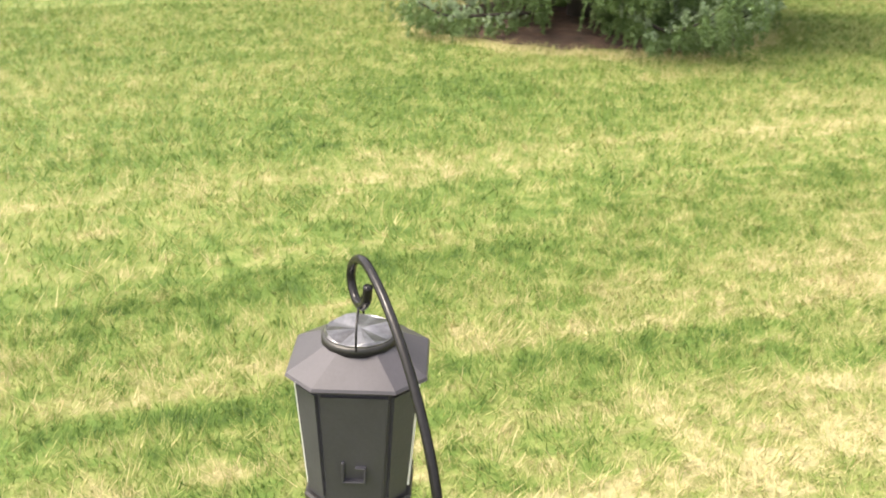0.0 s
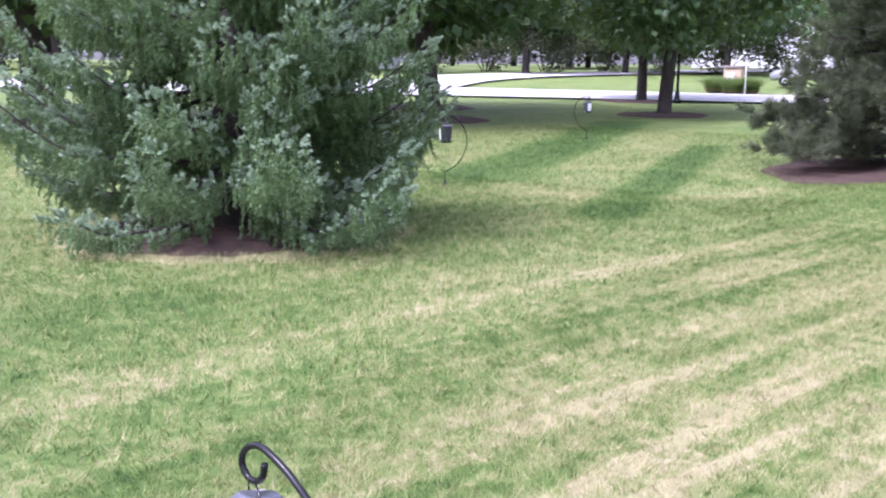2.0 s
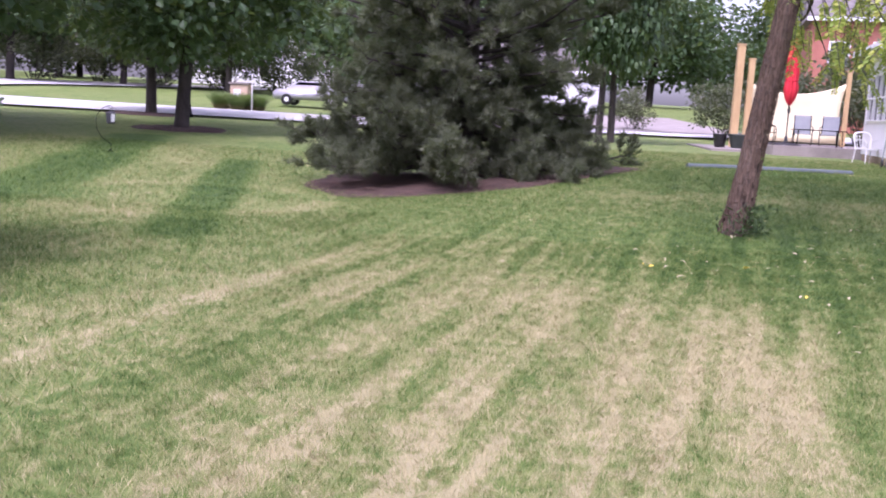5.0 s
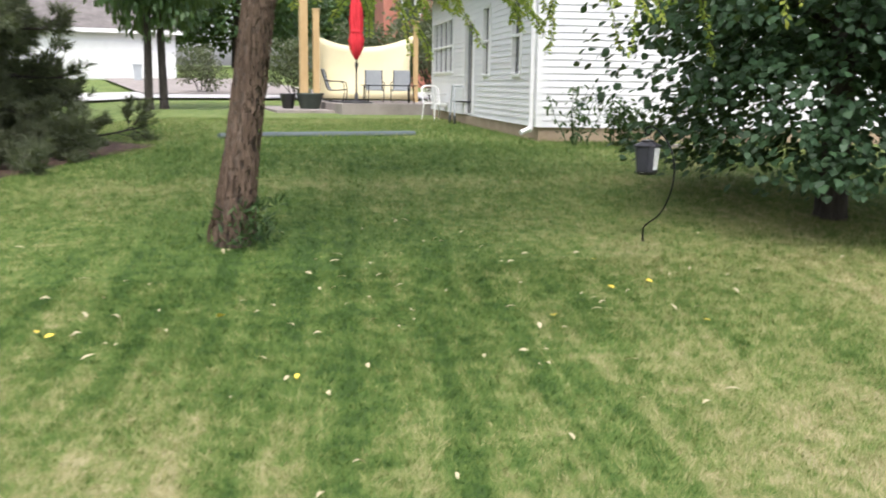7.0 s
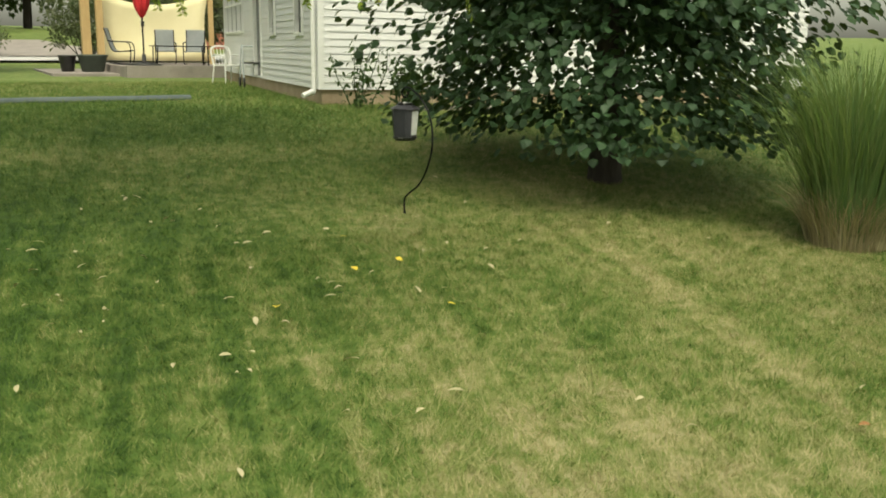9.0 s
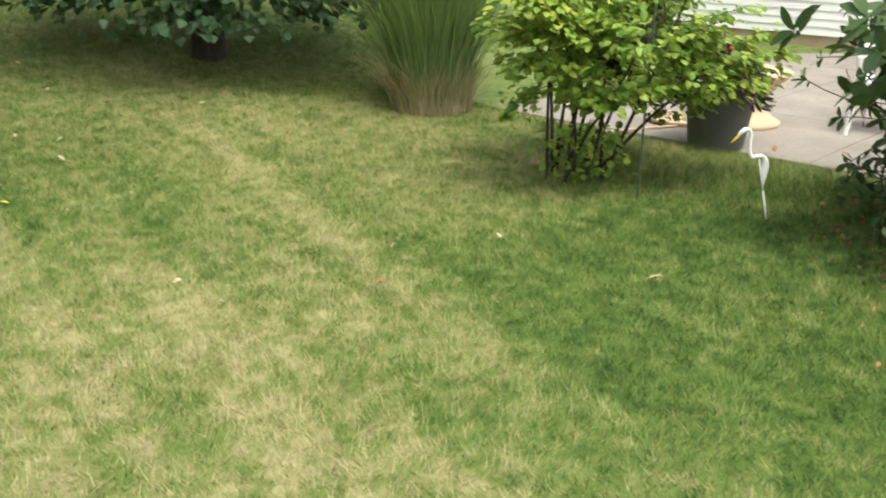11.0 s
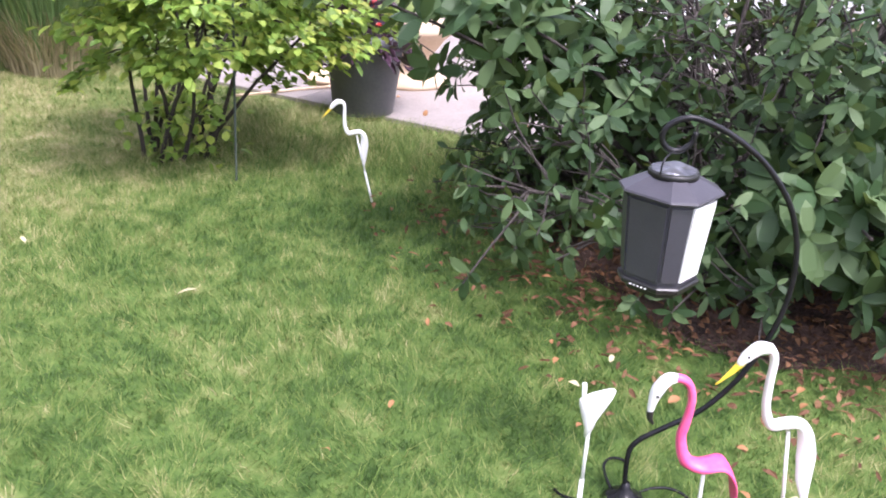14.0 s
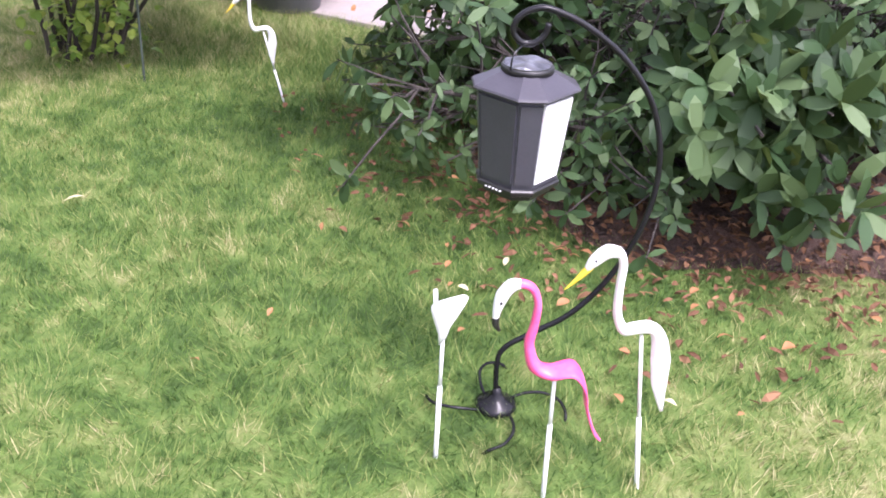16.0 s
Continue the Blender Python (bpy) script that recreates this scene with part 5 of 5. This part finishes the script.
sling_chair((2.65, 29.6, 1.0), 70)
sling_chair((4.75, 29.7, 1.0), -20)
sling_chair((4.0, 30.2, 1.0), -10)
tbl = thing("patio_table", "low black metal patio table", "table", (4.15, 28.9, 1.0))
part("tabletop", new_box((-.8, -.4, .52), (.8, .4, .55), .01), M["black_metal"], tbl)
for sx in (-.7, .7):
    for sy in (-.32, .32):
        part("leg", tube([(sx, sy, .52), (sx * 1.03, sy, 0)], .018, 6), M["black_metal"], tbl)


def shade_sail(at, to, zt, zb):
    t = thing("shade_sail", "cream cloth shade sail strung between posts", "shade sail", (0, 0, 0))
    V, F, nx, nz = [], [], 14, 8
    for i2 in range(nx + 1):
        u = i2 / nx
        for j in range(nz + 1):
            w = j / nz
            sag = .42 * 4 * u * (1 - u)
            z = zb + (zt - sag - zb) * w
            inset = .10 * math.sin(w * math.pi)
            x = at[0] + (to[0] - at[0]) * (u * (1 - inset) + inset * .5)
            V.append((x, at[1] + (to[1] - at[1]) * u + .12 * math.sin(u * math.pi) * math.sin(w * 3), z))
    for i2 in range(nx):
        for j in range(nz):
            a = i2 * (nz + 1) + j
            F.append((a, a + nz + 1, a + nz + 2, a + 1))
    me = np_mesh("cloth", V, F, M["sail"], True)
    ob = part("cloth", me, None, t)
    md = ob.modifiers.new("thickness", "SOLIDIFY")
    md.thickness = .008
    return t


shade_sail((2.35, 32.2), (5.6, 31.2), 3.2, 1.08)
for x, y, w, hh in ((1.98, 31.7, .13, 4.4), (2.36, 31.5, .10, 3.9), (5.62, 31.1, .07, 3.6)):
    p = thing("timber_post", "pale timber post at the patio edge", "post", (x, y, .75), "timber posts")
    part("shaft", new_box((-w, -w, 0), (w, w, hh - .75), .012), M["timber"], p)
    part("cap", new_box((-w - .02, -w - .02, hh - .75), (w + .02, w + .02, hh - .70), .01), M["timber"], p)
pot("planter", "wide dark green planter on the slab", (1.85, 29.7, .79), [(.28, 0), (.3, .02), (.40, .42), (.43, .44), (.43, .48), (.38, .46), (.05, .42)], M["green_pot"])
pot("planter", "black plastic planter on the slab", (1.2, 29.9, .79), [(.16, 0), (.17, .02), (.24, .42), (.25, .46), (.2, .45), (.03, .42)], M["black"])
ed = thing("lawn_edging", "long slate-coloured edging strip lying across the lawn", "edging", (0, 0, 0))
part("strip", tube([(x, y, float(terrain(x, y)) + .03) for x, y in ((-1.9, 15.7), (-1.0, 16.1), (-.2, 16.2), (.6, 16.3), (1.5, 16.5))], .06, 8, None, .8), M["hose"], ed)


def tomato_plant(at, rng, height):
    z0 = float(terrain(*at))
    t = thing("garden_plant", "tall leafy garden plant against the siding", "plant", (*at, z0), "plants by the house")
    wood, P, D = bmesh.new(), [], []
    for k in range(6):
        pts = limb_line((rng.normal(0, .08), rng.normal(0, .08), -.03), (rng.normal(0, .15), rng.normal(0, .15), 1), height, rng, .1, .1, 7)
        tube(pts, [.012, .004], 5, wood)
        for s in rng.uniform(.15, 1, 30):
            i2 = min(int(s * 6), 5)
            P.append(pts[i2].lerp(pts[i2 + 1], s * 6 - i2) + Vector(rng.normal(0, .05, 3))), D.append(rng.normal(size=3) + np.array((0, 0, -.3)))
    part("stem_work", wood, M["magnolia"], t)["kind"] = "stuff"
    P, D = np.array(P), np.array(D)
    V, F = leaf_arrays(P, D, rng.normal(size=P.shape) + np.array((0, 0, 1)), rng.uniform(.08, .14, len(P)), .05, .1)
    part("leaves", np_mesh("leaves", V, F, M["magnolia"]), None, t)["kind"] = "stuff"


tomato_plant((3.35, 13.95), rng, .95)
tomato_plant((3.95, 13.75), rng, .75)
tomato_plant((4.2, 13.7), rng, .65)
st = thing("stone_edging", "pale stone strip along the foundation", "edging", (4.6, 13.35, float(terrain(4.6, 13.35))), rz=-9)
for k in range(4):
    part("stone", new_box((-.6 + k * .36, -.09, -.05), (-.255 + k * .36, .09, .06), .012), M["concrete"], st)


# ---- street side ----
def street_lamp(x, y):
    t = thing("street_lamp", "black street lamp post by the kerb", "street lamp", (x, y, float(terrain(x, y))), "street lamps")
    part("base", lathe([(.17, 0), (.18, .12), (.12, .2), (.09, .55), (.07, .6)], 12), M["black_metal"], t)
    part("pole", tube([(0, 0, .55), (0, 0, 4.2)], [.065, .05], 10), M["black_metal"], t)
    part("lamp_head", lathe([(.06, 4.2), (.14, 4.3), (.2, 4.65), (.22, 4.7), (.12, 4.85), (.02, 4.95)], 12), M["black_metal"], t)
    return t


street_lamp(-50.5, 19.5)
sgn = street_lamp(-20.4, 36.6)
bl = part("sign_blade", new_box((.05, -.02, 2.95), (.85, .02, 3.13), .005), M["green_pot"], sgn, "green street name blade")
for k in range(4):
    part("lettering", new_box((.14 + k * .17, -.024, 3.0), (.26 + k * .17, -.021, 3.08)), M["white_plastic"], bl)
mp = thing("mailbox_pillar", "pale brick mailbox pillar with tall grass round it", "mailbox", (-21.6, 47.2, float(terrain(-21.6, 47.2))))
part("pillar", new_box((-.5, -.4, 0), (.5, .4, 1.35), .05), M["cream_pot"], mp)
part("cap", new_box((-.58, -.48, 1.35), (.58, .48, 1.47), .04), M["concrete"], mp)
part("door", new_box((-.3, -.44, .65), (.1, -.402, 1.1), .02), M["white_plastic"], mp)
for dx, dy in ((-1.0, -.3), (1.0, -.4), (.2, -.9)):
    copy_thing(reeds, pose(-21.6 + dx, 47.2 + dy, float(terrain(-21.6 + dx, 47.2 + dy)), 0, 0, dx * 80) @ Matrix.Diagonal((1.2, 1.2, .6, 1)))
fp = thing("flag_pole", "slim white pole by the mailbox", "pole", (-20.6, 46.0, float(terrain(-20.6, 46.0))))
part("pole", tube([(0, 0, 0), (0, 0, 2.0)], .035, 8), M["white_plastic"], fp)


def parked_car(at, turn, mat, label):
    t = thing("parked_car", label, "car", at, "parked cars", rz=turn)
    prof = [(-2.2, .35), (-2.25, .75), (-1.9, .95), (-1.35, 1.0), (-.75, 1.48), (.85, 1.5), (1.55, 1.0), (2.15, .9), (2.25, .55), (2.2, .35)]
    bm = bmesh.new()
    a = [[bm.verts.new((x, s * (.9 if z < 1.1 else .72), z)) for x, z in prof] for s in (-1, 1)]
    bm.faces.new(a[0])
    bm.faces.new(a[1][::-1])
    for k in range(len(prof)):
        j = (k + 1) % len(prof)
        bm.faces.new((a[0][j], a[0][k], a[1][k], a[1][j]))
    bmesh.ops.recalc_face_normals(bm, faces=bm.faces[:])
    bmesh.ops.bevel(bm, geom=bm.edges[:], offset=.06, segments=2, affect="EDGES")
    body = part("body", bm, mat, t, smooth=True)
    for s in (-1, 1):
        gl = bmesh.new()
        vs = [gl.verts.new((x, s * (.80 + .01), z)) for x, z in ((-1.0, 1.06), (-.68, 1.4), (.78, 1.42), (1.2, 1.06))]
        gl.faces.new(vs if s < 0 else vs[::-1])
        bmesh.ops.solidify(gl, geom=gl.faces[:], thickness=.01)
        part("side_window", gl, M["glass"], body)
        for x in (-1.35, 1.4):
            w = part("wheel", lathe([(.02, -.1), (.22, -.11), (.33, -.1), (.35, -.06), (.35, .06), (.33, .1), (.22, .11), (.02, .1)], 24), M["black"], t)
            w.matrix_basis = pose(x, s * .82, .35, 90, 0, 0)
            r = part("rim", lathe([(.02, -.125), (.2, -.12), (.22, -.1), (.2, .1), (.02, .125)], 10), M["trim"], w)
    return t


M["silver_paint"] = surface("silver_car_paint", (0.30, 0.30, 0.31), (0.40, 0.40, 0.41), 1, 0.25, 0.3, 30, 0.0)
for x, y, turn, lab in ((-31.5, 25.5, 128, "silver parked car on the street"), (-19.2, 53.4, 0, "grey parked car on the far street")):
    parked_car((x, y, float(terrain(x, y)) + .1), turn, M["silver_paint"], lab)


def far_house(at, turn, w, d, hgt, wall, label, garage=True):
    t = thing("house", label, "house", at, "houses across the street", rz=turn)
    part("wall", new_box((-w / 2, 0, -.5), (w / 2, d, hgt)), wall, t)
    bm = bmesh.new()
    vs = [bm.verts.new(p) for p in ((-w / 2 - .4, -.5, hgt), (w / 2 + .4, -.5, hgt), (w / 2 + .4, d + .5, hgt), (-w / 2 - .4, d + .5, hgt), (-w / 2 - .4, d / 2, hgt + d * .32), (w / 2 + .4, d / 2, hgt + d * .32))]
    for f in ((0, 1, 5, 4), (2, 3, 4, 5), (0, 4, 3), (1, 2, 5), (3, 2, 1, 0)):
        bm.faces.new([vs[k] for k in f])
    part("roof", bm, M["roof"], t)
    part("fascia", new_box((-w / 2 - .4, -.56, hgt - .1), (w / 2 + .4, -.50, hgt + .14)), M["trim"], t)
    if garage:
        g = part("garage_door", new_box((-2.6, -.06, 0), (2.6, -.004, 2.3), .01), M["trim"], t)
        for k in range(4):
            part("panel", new_box((-2.5, -.08, .06 + k * .56), (2.5, -.062, .56 + k * .56), .008), M["trim"], g)
    else:
        for x in (-w * .3, 0, w * .3):
            for z in (1.0, 3.9):
                wd = part("window", new_box((x - .6, -.06, z), (x + .6, -.004, z + 1.5), .01), M["trim"], t)
                part("pane", new_box((x - .5, -.08, z + .1), (x + .5, -.062, z + 1.4)), M["glass"], wd)
    return t


far_house((-5.6, 62.5, float(terrain(-5.6, 62.5))), 4, 9, 9, 2.9, M["siding"], "white house with a closed garage door")
far_house((14.5, 55.0, float(terrain(14.5, 55))), -10, 8, 9, 6.6, M["brick"], "red brick two-storey house", False)
far_house((-66, 62, float(terrain(-66, 62))), 45, 14, 9, 5.6, M["siding"], "pale house across the street", False)
far_house((-90, 20, float(terrain(-90, 20))), 80, 14, 9, 5.6, M["brick"], "brick house across the street", False)
far_house((-36, 98, float(terrain(-36, 98))), 15, 16, 9, 5.6, M["siding"], "pale house beyond the side street", False)
bn = thing("wheelie_bin", "grey refuse bin by the garage", "bin", (-3.4, 59.0, float(terrain(-3.4, 59))))
part("body", lathe([(.28, .06), (.36, 1.0)], 4, True, None, math.pi / 4), M["mesh_cloth"], bn)
part("lid", new_box((-.3, -.3, 1.0), (.3, .32, 1.07), .02), M["mesh_cloth"], bn)

# ---- fallen leaves ----
def leaf_mesh(name, mat, length, width, curl):
    V, F, n = [], [], 7
    for k in range(n):
        s = k / (n - 1)
        w = width * math.sin(math.pi * min(.04 + s * .94, 1)) ** .8
        z = curl * math.sin(s * math.pi * .9)
        V += [(s * length - length / 2, -w / 2, z + .006), (s * length - length / 2, 0, z), (s * length - length / 2, w / 2, z + .006)]
    for k in range(n - 1):
        a = k * 3
        F += [(a, a + 3, a + 4, a + 1), (a + 1, a + 4, a + 5, a + 2)]
    return np_mesh(name, V, F, mat, True)


rl = np.random.default_rng(21)
LEAF = {"yellow": [leaf_mesh("fallen_leaf", M["yellow_leaf"], .10, .07, .012)], "pale": [leaf_mesh("fallen_leaf", M["pale_leaf"], .11, .045, .012), leaf_mesh("fallen_leaf", M["pale_leaf"], .08, .04, .02)], "brown": [leaf_mesh("fallen_leaf", M["dead_leaf"], .08, .045, .018), leaf_mesh("fallen_leaf", M["dead_leaf"], .06, .035, .012)]}
SAY = {"yellow": "fallen yellow leaf on the grass", "pale": "fallen pale dry leaf on the grass", "brown": "fallen curled brown leaf on the grass"}


def drop_leaf(kind, x, y, lift=.03):
    ob = new("fallen_leaf", LEAF[kind][int(rl.integers(0, len(LEAF[kind])))])
    ob.matrix_basis = pose(x, y, float(terrain(x, y)) + lift, rl.normal(0, 14), rl.normal(0, 14), rl.uniform(0, 360))
    s = rl.uniform(.42, .78)
    ob.scale = (s, s, s)
    tagged(ob, SAY[kind], "leaf", "fallen leaves")


for x, y in ((-2.27, 5.31), (.48, 5.77), (-.48, 6.08), (-2.57, 6.48), (.6, 6.74), (.46, 7.4), (.23, 6.64), (-3.63, 6.4), (-3.55, 6.3)):
    drop_leaf("yellow", x, y)
for x, y in ((-1.53, 6.05), (3.15, 6.48), (2.83, 5.28), (2.05, 3.52), (1.56, 3.8), (.51, 3.79), (2.09, 2.62), (2.11, .37), (-.15, 4.57), (-5.07, 6.1), (-1.2, 5.4), (-.9, 5.2)):
    drop_leaf("pale", x, y)
for x, y in ((1.17, 3.49), (1.88, 1.55), (1.57, 1.57), (2.43, 1.75), (2.52, .32), (2.44, 1.24), (2.05, .5)):
    drop_leaf("brown", x, y)
for k in range(110):
    drop_leaf("pale", rl.normal(-1.4, 1.8), rl.normal(6.8, 1.3))
for k in range(40):
    drop_leaf("brown" if rl.random() < .93 else "pale", rl.normal(2.75, .38), rl.normal(.85, .65))
for k in range(16):
    drop_leaf("brown", rl.uniform(4.9, 7.5), rl.uniform(2.2, 4.4), .036)


# dry litter over the shrub bed and out into the thin grass at its rim
n = 4200
a, r = rl.uniform(1.6, 5.6, n), np.minimum(np.abs(rl.normal(1.22, .38, n)), 2.1)
P = np.column_stack([4.3 + np.cos(a) * r, .6 + np.sin(a) * r * 1.08, np.zeros(n)])
P[:, 2] = terrain(P[:, 0], P[:, 1]) + .02 + .07 * np.clip((1.5 - r) / .8, 0, 1) + rl.uniform(0, .02, n)
V, F = leaf_arrays(P, np.column_stack([rl.normal(size=(n, 2)), rl.normal(0, .25, n)]), rl.normal(0, .4, (n, 3)) + np.array((0, 0, 1)), rl.uniform(.02, .065, n), rl.uniform(.008, .03, n), .2)
tagged(new("leaf_litter", np_mesh("leaf_litter", V, F, M["litter"])), "dry brown leaf litter under the shrub", "leaf litter", kind="stuff")


# ---- turf blades ----
def turf(rng):
    """Grass blades of the lawn round the walk, one triangle each, thinner further out."""
    blocks = []
    for x0, x1, y0, y1, dens, size in BLADES:
        n = int((x1 - x0) * (y1 - y0) * dens)
        P = np.column_stack([rng.uniform(x0, x1, n), rng.uniform(y0, y1, n)])
        blocks.append((P, np.full(n, size)))
    P, size = np.concatenate([b[0] for b in blocks]), np.concatenate([b[1] for b in blocks])
    keep = ~((P[:, 0] > 4.76) & (P[:, 1] > 1.1) & (P[:, 1] < 6.95))
    for x, y, r in BEDS:
        keep &= np.hypot(P[:, 0] - x, P[:, 1] - y) > r * rng.uniform(.86, 1.05, len(P))
    keep &= np.hypot(P[:, 0] - 4.3, P[:, 1] - .6) > rng.uniform(.95, 1.85, len(P))
    P, size = P[keep], size[keep]
    n = len(P)
    # longer, lusher grass along the patio edge
    lush = .8 * np.exp(-((P[:, 0] - 4.2) / .5) ** 2) * np.clip((P[:, 1] - 1.9) / .4, 0, 1) * np.clip((4.4 - P[:, 1]) / .5, 0, 1)
    # tufts: blades of one tuft lean one way and share a height
    cell = np.where(size < .06, .085, .16)
    ci, cj = np.floor(P[:, 0] / cell + .5 * np.sin(P[:, 1] * 21)), np.floor(P[:, 1] / cell + .5 * np.sin(P[:, 0] * 23))
    hash1 = np.modf(np.abs(np.sin(ci * 12.9898 + cj * 78.233) * 43758.5453))[0]
    hash2 = np.modf(np.abs(np.sin(ci * 39.346 + cj * 11.135) * 24634.6345))[0]
    broad = .5 + .5 * np.sin(P[:, 0] * 3.1 + 1.7 * np.sin(P[:, 1] * 2.3)) * np.sin(P[:, 1] * 2.7 + 1.3 * np.sin(P[:, 0] * 1.9))
    h = size * rng.uniform(.6, 1.25, n) * (1 + 2.3 * lush) * (.7 + .45 * hash1 + .25 * broad)
    a = hash2 * 2 * np.pi + rng.normal(0, 1.2, n)
    lean = rng.uniform(.3, 1.7, n) * h
    w = size * .058 * rng.uniform(.7, 1.2, n)
    z = terrain(P[:, 0], P[:, 1])
    b = a + np.pi / 2 + rng.normal(0, .6, n)
    V = np.empty((n, 3, 3), np.float32)
    V[:, 0] = np.column_stack([P[:, 0] - np.cos(b) * w, P[:, 1] - np.sin(b) * w, z - .004])
    V[:, 1] = np.column_stack([P[:, 0] + np.cos(b) * w, P[:, 1] + np.sin(b) * w, z - .004])
    V[:, 2] = np.column_stack([P[:, 0] + np.cos(a) * lean, P[:, 1] + np.sin(a) * lean, z + h])
    ob = new("grass_blades", np_mesh("grass_blades", V.reshape(-1, 3), np.arange(3 * n).reshape(-1, 3), M["blades"]))
    print("blades", n)
    return tagged(ob, "short mown grass blades, green mixed with straw", "grass", kind="stuff")


turf(np.random.default_rng(5))
